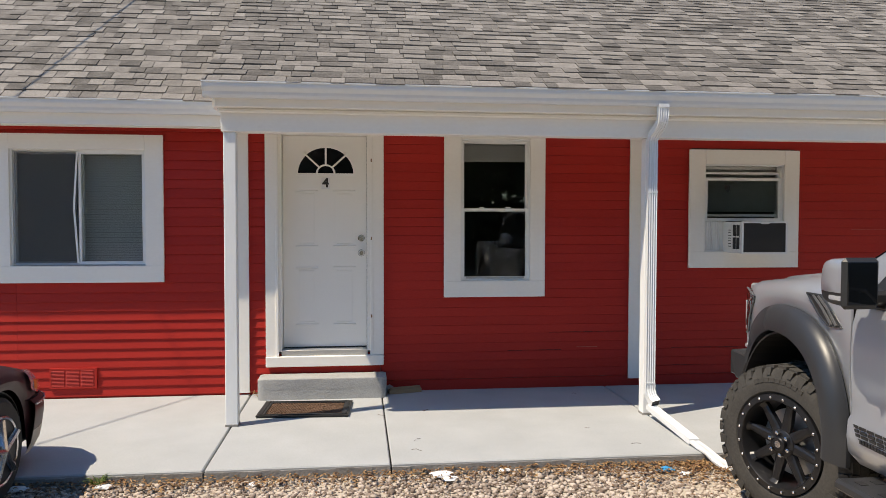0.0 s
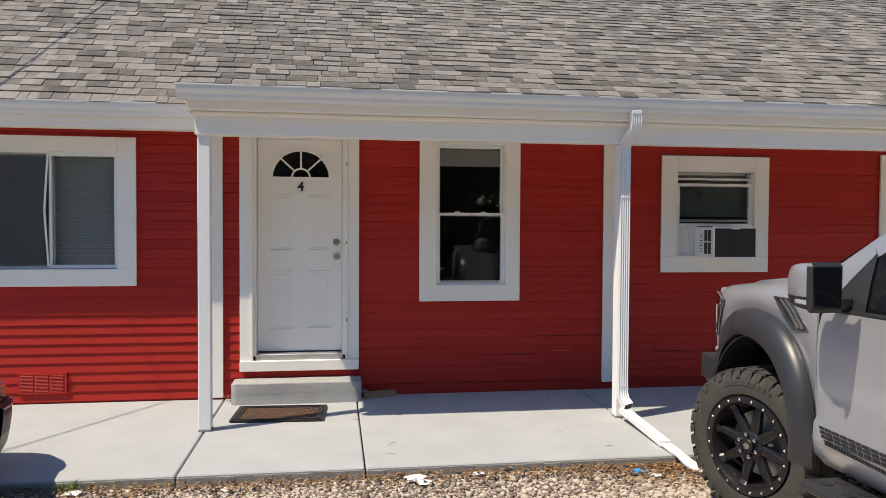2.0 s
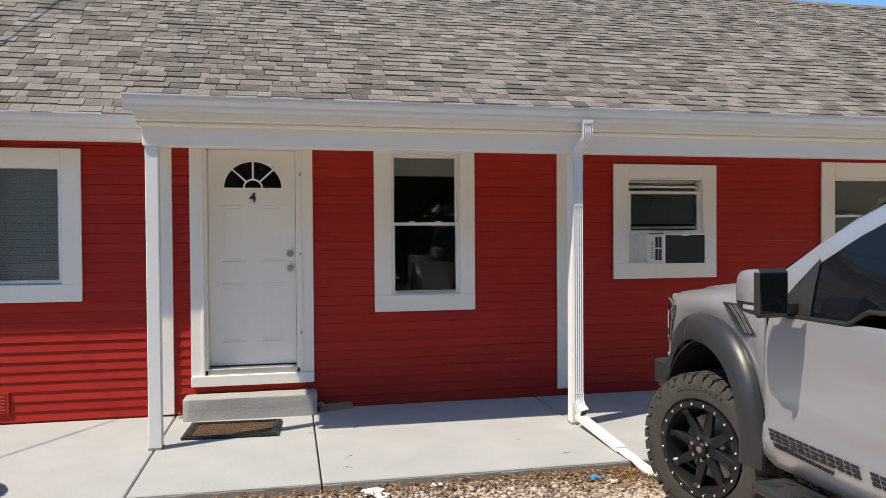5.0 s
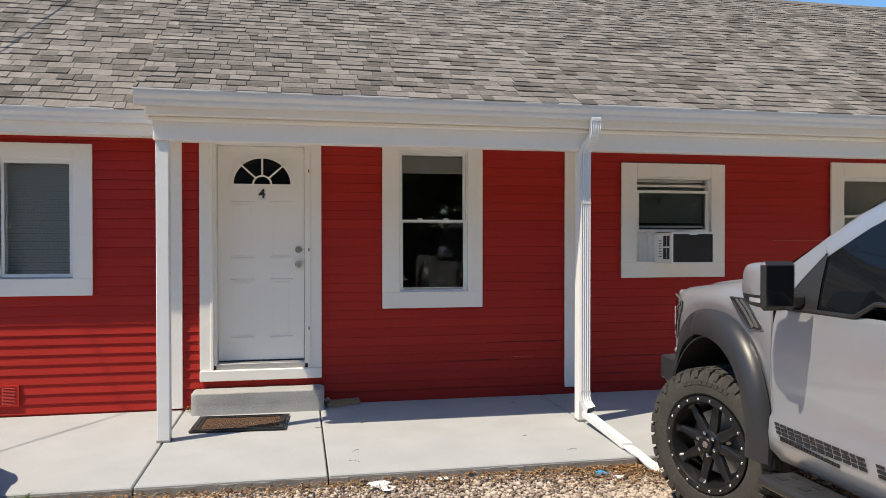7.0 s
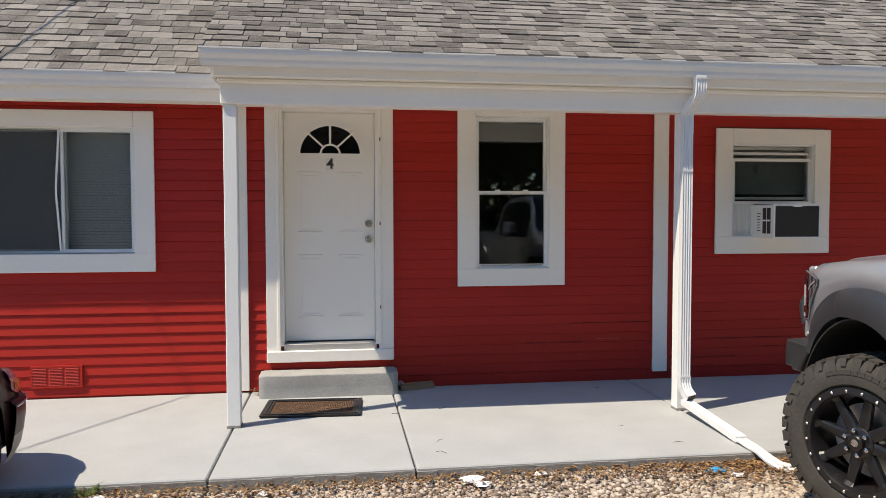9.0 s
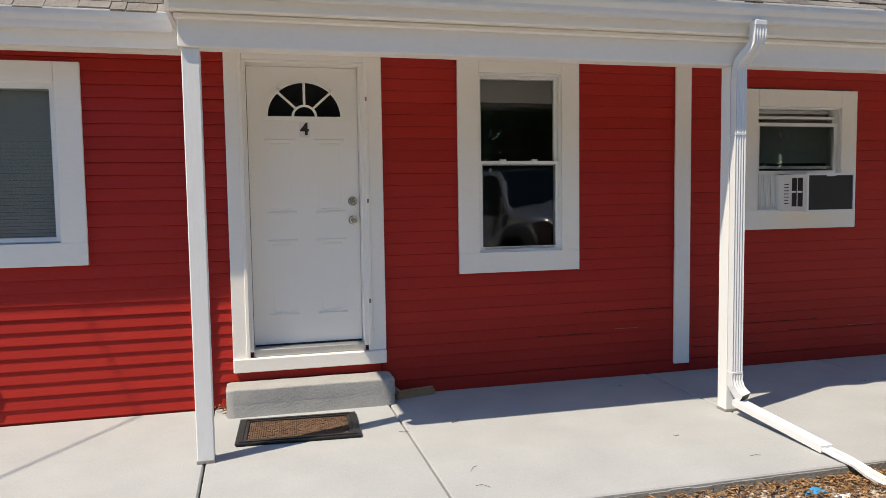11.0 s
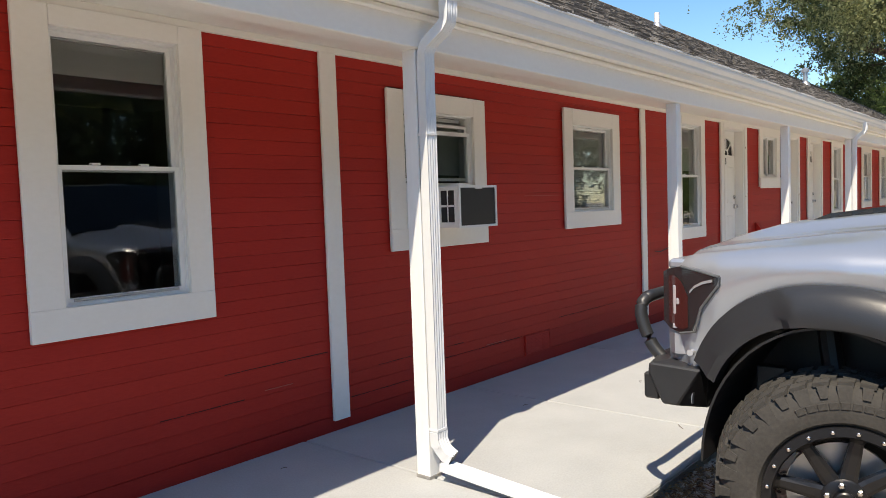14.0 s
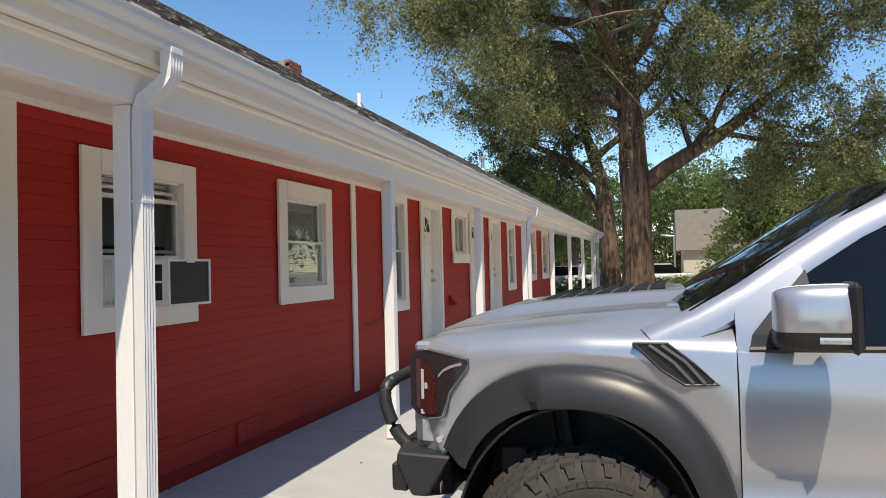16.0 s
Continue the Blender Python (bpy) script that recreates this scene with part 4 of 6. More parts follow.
cr = new("curled_leaves", raw_mesh("curled_leaves", vs, fs, M["leaf_litter"]))
cr.parent = lf
tagged(cr, "curled dry leaves", kind="stuff")
rock = thing("stone_scrap", (1.03, -0.06, FLOOR), "broken pale stone scrap beside the step", "stone")
bm = bmesh.new()
bmesh.ops.create_icosphere(bm, subdivisions=1, radius=0.045)
for v in bm.verts:
    v.co *= 0.8 + 0.4 * rng.random()
    v.co.z = v.co.z * 0.9 + 0.035
part("rock", bm, M["stucco"], rock)


# ---- pickup truck ----
TX, TY = 4.24, 0.0


def lerp_table(tab, y):
    if y >= tab[0][0]:
        return tab[0][1]
    for (a, va), (b, vb) in zip(tab, tab[1:]):
        if y >= b:
            k = (a - y) / (a - b)
            return va + (vb - va) * k
    return tab[-1][1]


HALF = [(-2.44, 0.86), (-2.5, 0.90), (-2.58, 0.935), (-2.7, 0.975), (-2.9, 1.00), (-3.2, 1.03), (-3.7, 1.055), (-8.1, 1.055)]
SHOULDER = [(-2.44, 1.222), (-2.55, 1.262), (-2.9, 1.296), (-3.15, 1.310), (-3.4, 1.308), (-3.75, 1.295)]
HOOD = [(-2.44, 1.25), (-2.5, 1.288), (-2.6, 1.312), (-2.8, 1.338), (-3.1, 1.372), (-3.4, 1.397), (-3.75, 1.412)]
ARCH_Y, ARCH_Z = -3.15, 0.5


def arch(a, b, y, p=2.3):
    k = abs(y - ARCH_Y) / a
    return ARCH_Z + b * (1 - k ** p) ** (1 / p) if k < 1 else None


def loft(sections, close=False):
    bm = bmesh.new()
    rows = [[bm.verts.new(p) for p in s] for s in sections]
    for a, b in zip(rows, rows[1:]):
        for i in range(len(a) - 1):
            try:
                bm.faces.new((a[i], a[i + 1], b[i + 1], b[i]))
            except ValueError:
                pass
    bmesh.ops.remove_doubles(bm, verts=bm.verts, dist=0.0005)
    bmesh.ops.recalc_face_normals(bm, faces=bm.faces)
    return bm


def thick(bm, t):
    bmesh.ops.solidify(bm, geom=bm.faces[:], thickness=t)
    return bm


truck = thing("pickup_truck", (TX, 0, 0), "silver lifted off-road pickup truck with dark grey fender flares", "pickup truck")
ys = [-2.44 - 0.02 * k for k in range(66)] + [-3.753]


def fender_section(y, s):
    h, zs, zh = lerp_table(HALF, y), lerp_table(SHOULDER, y), lerp_table(HOOD, y)
    zb = arch(0.595, 0.66, y) or (0.80 if y > -2.7 else 0.50)
    swell = 0.035 * max(0.0, min(1.0, (-3.45 - y) / 0.25)) * max(0.0, min(1.0, (y + 3.95) / 0.2))
    return [(s * (h - 0.02), y, zb), (s * (h + 0.004), y, zb + (zs - zb) * 0.45), (s * h, y, zs - 0.055), (s * (h - 0.018), y, zs - 0.02), (s * (h - 0.05), y, zs + 0.004),
            (s * (h - 0.085), y, zs + 0.02 + swell * 0.3), (s * (h - 0.14), y, zs + (zh - zs) * 0.55), (s * (h - 0.20), y, zh - 0.022), (s * (h - 0.255), y, zh - 0.004)]


def hood_section(y):
    h, zh = lerp_table(HALF, y), lerp_table(HOOD, y)
    e = h - 0.26
    b = 0.045 * min(1.0, max(0.0, (-2.5 - y) / 0.3))
    half = [(e, zh), (e - 0.1, zh + 0.008), (0.50, zh + 0.012), (0.45, zh + 0.012 + b * 0.8), (0.40, zh + 0.014 + b), (0.2, zh + 0.018 + b), (0, zh + 0.02 + b)]
    return [(x, y, z) for x, z in half] + [(-x, y, z) for x, z in half[-2::-1]]


for s in (-1, 1):
    part("fender", thick(loft([fender_section(y, s) for y in ys]), 0.012), M["silver"], truck, smooth=True)
part("hood", thick(loft([hood_section(y) for y in ys if y > -3.62]), 0.012), M["silver"], truck, smooth=True)
bm = bmesh.new()
for k in range(7):
    y = -2.93 - k * 0.085
    z = lerp_table(HOOD, y) + 0.062
    prism(bm, [(y, z), (y - 0.07, z + 0.028), (y - 0.075, z + 0.006)], "x", -0.36, 0.36)
part("hood_vent", bm, M["black"], truck, "black louvred hood vent")
part("cowl", box(-0.78, 0.78, -3.80, -3.60, 1.36, 1.424, bev=0.012), M["black"], truck)
for x in (-0.55, 0.1):
    part("wiper", tube(bmesh.new(), [(x, -3.66, 1.435), (x + 0.25, -3.72, 1.462), (x + 0.6, -3.76, 1.49)], 0.011, 6), M["black"], truck)


def flare_ring(s):
    sections = []
    for k in range(41):
        a = math.pi * (0.155 + 0.875 * k / 40)
        c, sn = math.cos(a), math.sin(a)

        def at(ra, rb, p=2.3):
            q = (abs(c) ** p + abs(sn) ** p) ** (-1 / p)
            z = ARCH_Z + rb * sn * q
            return ARCH_Y + ra * c * q, z
        yo, zo = at(0.61, 0.688)
        ym, zm = at(0.58, 0.648)
        yn, zn = at(0.52, 0.575)
        yi, zi = at(0.49, 0.535)
        ho, hi = lerp_table(HALF, yo), lerp_table(HALF, yi)
        sections.append([(s * (ho - 0.005), yo, zo), (s * (ho + 0.018), yo, zo - 0.004), (s * (ho + (0.055 if yo < -2.95 else 0.028)), ym, zm), (s * (hi + (0.085 if yo < -2.95 else 0.05)), yn, zn), (s * (hi + (0.078 if yo < -2.95 else 0.045)), yi, zi), (s * (hi - 0.05), yi, zi)])
    return thick(loft(sections), 0.006)


for s in (-1, 1):
    part("fender_flare", flare_ring(s), M["flare"], truck, "wide dark grey fender flare", True)
    bm = bmesh.new()
    rows = []
    for k in range(25):
        a = math.pi * k / 24
        yy, zz = ARCH_Y + 0.50 * math.cos(a), 0.42 + 0.61 * math.sin(a)
        rows.append([(s * 1.04, yy, zz), (s * 0.5, yy, zz)])
    part("wheel_well", thick(loft(rows), 0.01), M["black"], truck)
    part("well_back", box(min(s * 0.5, s * 0.48), max(s * 0.5, s * 0.48), -3.66, -2.66, 0.35, 1.05), M["black"], truck)
    part("coil_strut", tube(bmesh.new(), [(s * 0.62, -3.05, 0.95), (s * 0.70, -3.12, 0.55)], 0.045, 10), M["black"], truck)
    part("control_arm", box(min(s * 0.5, s * 0.78), max(s * 0.5, s * 0.78), -2.84, -2.76, 0.52, 0.66, bev=0.01), M["black"], truck)
    part("bracket_plate", box(min(s * 0.74, s * 0.78), max(s * 0.74, s * 0.78), -2.92, -2.80, 0.60, 0.80, bev=0.006), M["black"], truck)
    # fender vent
    v = [(-3.385, 1.283), (-3.51, 1.283), (-3.60, 1.21), (-3.69, 1.13), (-3.57, 1.128), (-3.49, 1.18)]
    bm = bmesh.new()
    h = 1.052
    prism(bm, v, "x", s * (h - 0.03), s * (h + 0.004))
    fv = part("fender_vent", bm, M["black"], truck, "black slanted fender vent with silver fins")
    for k in range(2):
        o = 0.04 + 0.045 * k
        part("fin", sweep(bmesh.new(), [(-0.004, -0.0055), (0.004, -0.0055), (0.004, 0.0055), (-0.004, 0.0055)], [(s * (h + 0.008), -3.405 - o, 1.277), (s * (h + 0.011), -3.49 - o, 1.215), (s * (h + 0.008), -3.565 - o * 0.9, 1.135)]), M["fin"], fv)
    part("vent_rim", tube(bmesh.new(), [(s * (h + 0.005), y, z) for y, z in v + [v[0]]], 0.006, 6), M["flare"], fv)
    # headlight wrapping the corner
    rows = []
    for y, z0, z1 in ((-2.425, 0.98, 1.205), (-2.46, 0.95, 1.222), (-2.52, 0.94, 1.235), (-2.58, 0.955, 1.232), (-2.62, 1.05, 1.226), (-2.68, 1.12, 1.215), (-2.72, 1.165, 1.20)):
        h = lerp_table(HALF, y) + 0.012
        rows.append([(s * h, y, z0 + (z1 - z0) * q / 4) for q in range(5)])
    hl = part("headlight", thick(loft(rows), 0.02), M["lens_smoke"], truck, "smoked headlight with a painted dark red reflection", True)
    # patch that paints the red reflection on the lower lens
    rows = []
    for y, z0, z1 in ((-2.455, 0.985, 1.19), (-2.49, 0.965, 1.195), (-2.53, 0.955, 1.17), (-2.565, 0.97, 1.11)):
        h = lerp_table(HALF, y) + 0.0155
        rows.append([(s * h, y, z0 + (z1 - z0) * q / 3) for q in range(4)])
    part("lens_reflection", loft(rows), M["lens_reflected_red"], hl, "dark red reflection painted on the lens", True)
    rows = [[(s * (lerp_table(HALF, y) + 0.0158), y, z) for z in (z0, z0 + 0.012)] for y, z0 in ((-2.575, 1.12), (-2.60, 1.145), (-2.64, 1.165), (-2.69, 1.178))]
    part("light_guide", loft(rows), M["lens"], hl, "pale curved light guide", True)
    for y0, z0, w, hh in ((-2.495, 1.02, 0.018, 0.13), (-2.513, 1.065, 0.045, 0.028), (-2.49, 0.955, 0.06, 0.022)):
        q = lerp_table(HALF, y0)
        part("lamp_cell", box(min(s * (q - 0.03), s * (q + 0.017)), max(s * (q - 0.03), s * (q + 0.017)), y0 - w, y0 + 0.01, z0, z0 + hh, bev=0.003), M["lens"], hl, "bright clear lamp cell")
    rim_pts = [(s * (lerp_table(HALF, y) + 0.014), y, z) for y, z in ((-2.53, 1.237), (-2.72, 1.203), (-2.715, 1.165), (-2.63, 1.06), (-2.60, 0.955), (-2.52, 0.938))]
    part("lamp_rim", tube(bmesh.new(), rim_pts, 0.006, 6), M["fin"], hl)
    part("side_marker", tube(bmesh.new(), [(s * 0.925, -2.575, 0.86), (s * 0.955, -2.575, 0.86)], 0.014, 12), M["lens"], truck, "small round clear side marker", True)
    # fender lower front (beneath the lamp)
    part("corner_panel", box(min(s * 0.78, s * 0.90), max(s * 0.78, s * 0.90), -2.62, -2.455, 0.81, 0.96, bev=0.03), M["silver"], truck)

# grille and nose
part("grille_shell", box(-0.82, 0.82, -2.50, -2.415, 0.82, 1.235, bev=0.03), M["black"], truck, "black grille shell")
for k in range(7):
    z = 0.86 + k * 0.05
    part("grille_bar", box(-0.7, 0.7, -2.42, -2.40, z, z + 0.018, bev=0.004), M["steel_black"], truck)
part("nose_panel", box(-0.86, 0.86, -2.52, -2.44, 1.215, 1.262, bev=0.014), M["silver"], truck)

# steel bumper with hoop
bmp = part("front_bumper", prism(bmesh.new(), [(-2.335, 0.80), (-2.30, 0.70), (-2.40, 0.56), (-2.56, 0.56), (-2.58, 0.82)], "x", -0.72, 0.72), M["steel_black"], truck, "angular black steel off-road bumper")
for s in (-1, 1):
    bm = bmesh.new()
    A = [(-2.335, 0.80), (-2.31, 0.70), (-2.40, 0.56), (-2.56, 0.56), (-2.58, 0.82)]
    B = [(-2.39, 0.80), (-2.385, 0.76), (-2.45, 0.62), (-2.52, 0.62), (-2.63, 0.79)]
    ra = [bm.verts.new((s * 0.72, y, z)) for y, z in A]
    rb = [bm.verts.new((s * 0.965, y, z)) for y, z in B]
    for i in range(5):
        bm.faces.new((ra[i], ra[(i + 1) % 5], rb[(i + 1) % 5], rb[i]))
    bm.faces.new(ra)
    bm.faces.new(rb[::-1])
    bmesh.ops.recalc_face_normals(bm, faces=bm.faces)
    bmesh.ops.bevel(bm, geom=bm.edges[:], offset=0.008, segments=1, affect="EDGES")
    part("bumper_wing", bm, M["steel_black"], bmp)
    pod = part("light_pocket", box(min(s * 0.80, s * 0.95), max(s * 0.80, s * 0.95), -2.43, -2.355, 0.63, 0.75, bev=0.01), M["black"], bmp)
    for q in (0.84, 0.90):
        part("lamp_tube", box(min(s * q, s * (q + 0.02)), max(s * q, s * (q + 0.02)), -2.358, -2.345, 0.645, 0.735, bev=0.006), M["lens"], bmp, "small clear auxiliary lamp")
hoop = [(-0.76, -2.38, 0.77), (-0.76, -2.315, 0.84), (-0.755, -2.265, 0.95), (-0.745, -2.255, 1.02), (-0.71, -2.265, 1.055), (-0.62, -2.275, 1.065), (0.0, -2.265, 1.065)]
hoop += [(-x, y, z) for x, y, z in hoop[-2::-1]]


def smooth_line(pts, n=5):
    """Points of a soft curve through the given ones."""
    P = [Vector(p) for p in pts]
    out = []
    for i in range(len(P) - 1):
        p0, p1, p2, p3 = P[max(i - 1, 0)], P[i], P[i + 1], P[min(i + 2, len(P) - 1)]
        for k in range(n):
            t = k / n
            out.append(tuple(0.5 * (2 * p1 + (p2 - p0) * t + (2 * p0 - 5 * p1 + 4 * p2 - p3) * t * t + (3 * p1 - p0 - 3 * p2 + p3) * t ** 3)))
    return out + [tuple(P[-1])]


part("bull_bar", tube(bmesh.new(), smooth_line(hoop), 0.03, 12), M["steel_black"], bmp, "black tubular hoop", True)

# cab and doors
MIRROR_Y = [(-4.085, 0.965), (-4.07, 1.0), (-4.03, 1.0), (-3.98, 0.97), (-3.93, 0.90), (-3.89, 0.78), (-3.868, 0.62), (-3.86, 0.45)]


def mirror_shell(s, cap):
    """Rounded mirror housing: the cap above the seam or the base below it."""
    bm = bmesh.new()
    rings = []
    for y, g in MIRROR_Y:
        ring = []
        for k in range(36):
            a = 2 * math.pi * k / 36
            cx, cz = math.cos(a), math.sin(a)
            u = math.copysign(abs(cx) ** 0.58, cx)
            w = math.copysign(abs(cz) ** 0.55, cz)
            z = 1.392 + 0.112 * w * (0.55 + 0.45 * g)
            x = 1.175 + 0.082 * (1 + u * (0.97 if cap else 0.94) * (1 - 0.10 * max(w, 0) * (u > 0))) * (0.35 + 0.65 * g)
            z = max(z, 1.347) if cap else min(z, 1.346)
            ring.append(bm.verts.new((s * x, y, z)))
        rings.append(ring)
    for p, q in zip(rings, rings[1:]):
        for k in range(36):
            bm.faces.new((p[k], p[(k + 1) % 36], q[(k + 1) % 36], q[k]))
    bm.faces.new(rings[0])
    bm.faces.new(rings[-1][::-1])
    bmesh.ops.remove_doubles(bm, verts=bm.verts, dist=0.0004)
    bmesh.ops.recalc_face_normals(bm, faces=bm.faces)
    return bm


DOOR_Y = [-3.76, -4.92, -6.05]


def side_section(y, s):
    h = lerp_table(HALF, y)
    return [(s * (h - 0.06), y, 0.45), (s * (h + 0.008), y, 0.52), (s * (h + 0.018), y, 0.60), (s * (h + 0.012), y, 0.68), (s * (h - 0.008), y, 0.715), (s * (h - 0.004), y, 0.85), (s * (h + 0.004), y, 1.02), (s * (h - 0.004), y, 1.16), (s * (h - 0.026), y, 1.245), (s * (h - 0.05), y, 1.262)]


for s in (-1, 1):
    for a, b in zip(DOOR_Y, DOOR_Y[1:]):
        yy = [a + 0.001 + (b - a + 0.008) * k / 10 for k in range(11)]
        d = part("door", thick(loft([side_section(y, s) for y in yy]), 0.02), M["silver"], truck, "silver cab door", True)
        part("door_handle", box(min(s * 1.045, s * 1.085), max(s * 1.045, s * 1.085), b + 0.08, b + 0.26, 1.10, 1.135, bev=0.008), M["silver"], d)
    yy = [-6.05 - 0.02 - 0.2 * k for k in range(11)]
    part("bed_side", thick(loft([[(x, y, z if z < 1.2 else z + 0.03) for x, y, z in side_section(y, s)] for y in yy]), 0.03), M["silver"], truck, smooth=True)
    # belt moulding, side glass, pillars
    part("belt_strip", tube(bmesh.new(), [(s * 1.018, -3.80, 1.258), (s * 1.018, -4.3, 1.262), (s * 1.015, -4.42, 1.33), (s * 1.012, -6.0, 1.345)], 0.012, 6), M["black"], truck)

    def win_pt(y, z):
        k = (z - 1.25) / 0.65
        return (s * (1.012 - 0.235 * k ** 1.2 if k > 0 else 1.012), y, z)
    g = [[win_pt(y, z0 + (z1 - z0) * q / 4) for q in range(5)] for y, z0, z1 in ((-3.80, 1.25, 1.27), (-3.86, 1.25, 1.36), (-4.0, 1.25, 1.525), (-4.15, 1.25, 1.65), (-4.30, 1.258, 1.75), (-4.5, 1.335, 1.80), (-4.85, 1.345, 1.825), (-5.3, 1.345, 1.83), (-5.85, 1.345, 1.80), (-6.0, 1.345, 1.72))]
    part("side_window", thick(loft(g), 0.008), M["tint"], truck, "dark tinted side glass", True)
    frame_pts = [(-3.44, 1.30), (-3.53, 1.335), (-3.62, 1.375), (-3.80, 1.475), (-3.98, 1.60), (-4.16, 1.715), (-4.36, 1.81), (-4.6, 1.865), (-5.3, 1.885), (-5.9, 1.85), (-6.08, 1.80)]
    rows = []
    for y, z in frame_pts:
        x, _, _ = win_pt(y, z)
        rows.append([(x - s * 0.045, y + 0.026, z + 0.018), (x - s * 0.015, y + 0.012, z + 0.012), (x + s * 0.006, y - 0.01, z - 0.01), (x + s * 0.007, y - 0.06, z - 0.045), (x - s * 0.01, y - 0.07, z - 0.055)])
    part("pillar_rail", thick(loft(rows), 0.012), M["silver"], truck, "silver windscreen pillar and roof rail", True)
    part("rear_pillar", thick(loft([[(s * (1.005 - 0.16 * q), -6.03 + 0.02 * q, 1.25 + 0.55 * q), (s * (1.0 - 0.16 * q), -6.15, 1.25 + 0.55 * q)] for q in (0.0, 0.5, 1.0)]), 0.03), M["silver"], truck, smooth=True)

    def strip(pairs, off):
        rows = []
        for (ya, za), (yb, zb) in pairs:
            p, q = win_pt(ya, za), win_pt(yb, zb)
            rows.append([(p[0] + s * off, ya, za), ((p[0] + q[0]) / 2 + s * off, (ya + yb) / 2, (za + zb) / 2), (q[0] + s * off, yb, zb)])
        return loft(rows)
    part("door_frame", strip([((-3.757, 1.225), (-3.805, 1.225)), ((-3.757, 1.32), (-3.80, 1.25)), ((-3.757, 1.40), (-3.812, 1.31)), ((-3.86, 1.50), (-3.90, 1.42)), ((-3.985, 1.60), (-4.005, 1.54))], 0.012), M["silver"], truck, smooth=True)
    part("sail_panel", strip([((-3.79, 1.25), (-4.05, 1.25)), ((-3.80, 1.31), (-4.045, 1.31)), ((-3.89, 1.42), (-4.03, 1.42)), ((-3.995, 1.545), (-4.015, 1.545))], 0.009), M["flare"], truck, "grey plastic mirror sail panel")
    part("b_pillar", box(min(s * 0.82, s * 0.90), max(s * 0.82, s * 0.90), -4.98, -4.86, 1.34, 1.82), M["black"], truck)
    # mirror
    mr = part("mirror", mirror_shell(s, True), M["silver"], truck, "silver mirror cap on a black base", True)
    part("mirror_base", mirror_shell(s, False), M["black"], mr, smooth=True)
    part("mirror_arm", box(min(s * 1.0, s * 1.19), max(s * 1.0, s * 1.19), -3.96, -3.87, 1.272, 1.345, bev=0.02), M["black"], mr)
    part("mirror_rim", box(min(s * 1.170, s * 1.350), max(s * 1.170, s * 1.350), -4.108, -4.070, 1.276, 1.510, bev=0.018), M["black"], mr, "black mirror rim")
    part("mirror_glass", box(min(s * 1.188, s * 1.332), max(s * 1.188, s * 1.332), -4.112, -4.104, 1.296, 1.490, bev=0.003), M["tint"], mr, "dark mirror glass")
    rows = []
    for y, g in MIRROR_Y[1:4]:
        x = 1.175 + 0.082 * 1.94 * (0.35 + 0.65 * g) + 0.002
        rows.append([(s * x, y, 1.312), (s * (x + 0.002), y, 1.322), (s * x, y, 1.333)])
    part("turn_lamp", thick(loft(rows), 0.006), M["lens"], mr, "clear turn signal strip", True)
    # running board
    rb = part("running_board", box(min(s * 0.98, s * 1.21), max(s * 0.98, s * 1.21), -6.2, -3.86, 0.37, 0.425, bev=0.015), M["steel_black"], truck, "black perforated running board")
    for k in range(14):
        y = -3.93 - k * 0.16
        for x in (1.05, 1.13):
            part("tread_hole", box(min(s * (x - 0.02), s * (x + 0.02)), max(s * (x - 0.02), s * (x + 0.02)), y - 0.05, y, 0.4255, 0.4275), M["black"], rb)
    # rear wheel flare
    rows = []
    for k in range(25):
        a = math.pi * k / 24
        rows.append([(s * 1.05, -6.98 + 0.58 * math.cos(a), 0.5 + 0.66 * math.sin(a)), (s * 1.12, -6.98 + 0.55 * math.cos(a), 0.5 + 0.62 * math.sin(a)), (s * 1.12, -6.98 + 0.49 * math.cos(a), 0.5 + 0.53 * math.sin(a))])
    part("fender_flare", thick(loft(rows), 0.01), M["flare"], truck, "wide dark grey fender flare", True)

# decal as plain slanted bars on the driver's door
dec = part("decal", box(-1.0785, -1.0745, -4.285, -3.85, 0.6065, 0.6085), M["ink"], truck, "black slanted lettering decal, drawn as plain bars")


def slanted(y0, y1, z0, z1, lean=0.35):
    pts = [(y0 + z0 * lean, z0), (y1 + z0 * lean, z0), (y1 + z1 * lean, z1), (y0 + z1 * lean, z1)]
    return prism(bmesh.new(), [(y, z) for y, z in pts], "x", -1.0792, -1.0745)


y = -3.832 - 0.22
for k in range(16):
    w = 0.044 if k % 5 else 0.030
    z0 = 0.618 - 0.0011 * k
    if k != 12:
        for lo, hi in (((0, 0.013), (0.020, 0.033), (0.041, 0.054))):
            part("bar", slanted(y - w, y, z0 + lo, z0 + hi), M["ink"], dec)
    y -= w + 0.011
for k in range(20):
    y = -3.862 - k * 0.0212
    part("small_bar", box(-1.079, -1.0745, y - 0.015, y, 0.588 - 0.0008 * k, 0.605 - 0.0008 * k), M["ink"], dec)

# windscreen, roof, tailgate, floor pan
rows = []
for k in range(9):
    q = k / 8
    y, z = -3.60 - 0.78 * q, 1.392 + 0.483 * q
    w = 0.965 - 0.175 * q
    rows.append([(w * c, y + 0.10 * (1 - c * c), z + 0.012 * (1 - c * c)) for c in (-1, -0.8, -0.5, 0, 0.5, 0.8, 1)])
part("windscreen", thick(loft(rows), 0.008), M["tint"], truck, "dark raked windscreen", True)
rows = []
for y, z in ((-4.30, 1.835), (-4.42, 1.88), (-4.7, 1.925), (-5.2, 1.94), (-5.8, 1.915), (-6.1, 1.86)):
    w = 0.80
    rows.append([(w * c, y, z - 0.05 * c * c) for c in (-1, -0.85, -0.5, 0, 0.5, 0.85, 1)])
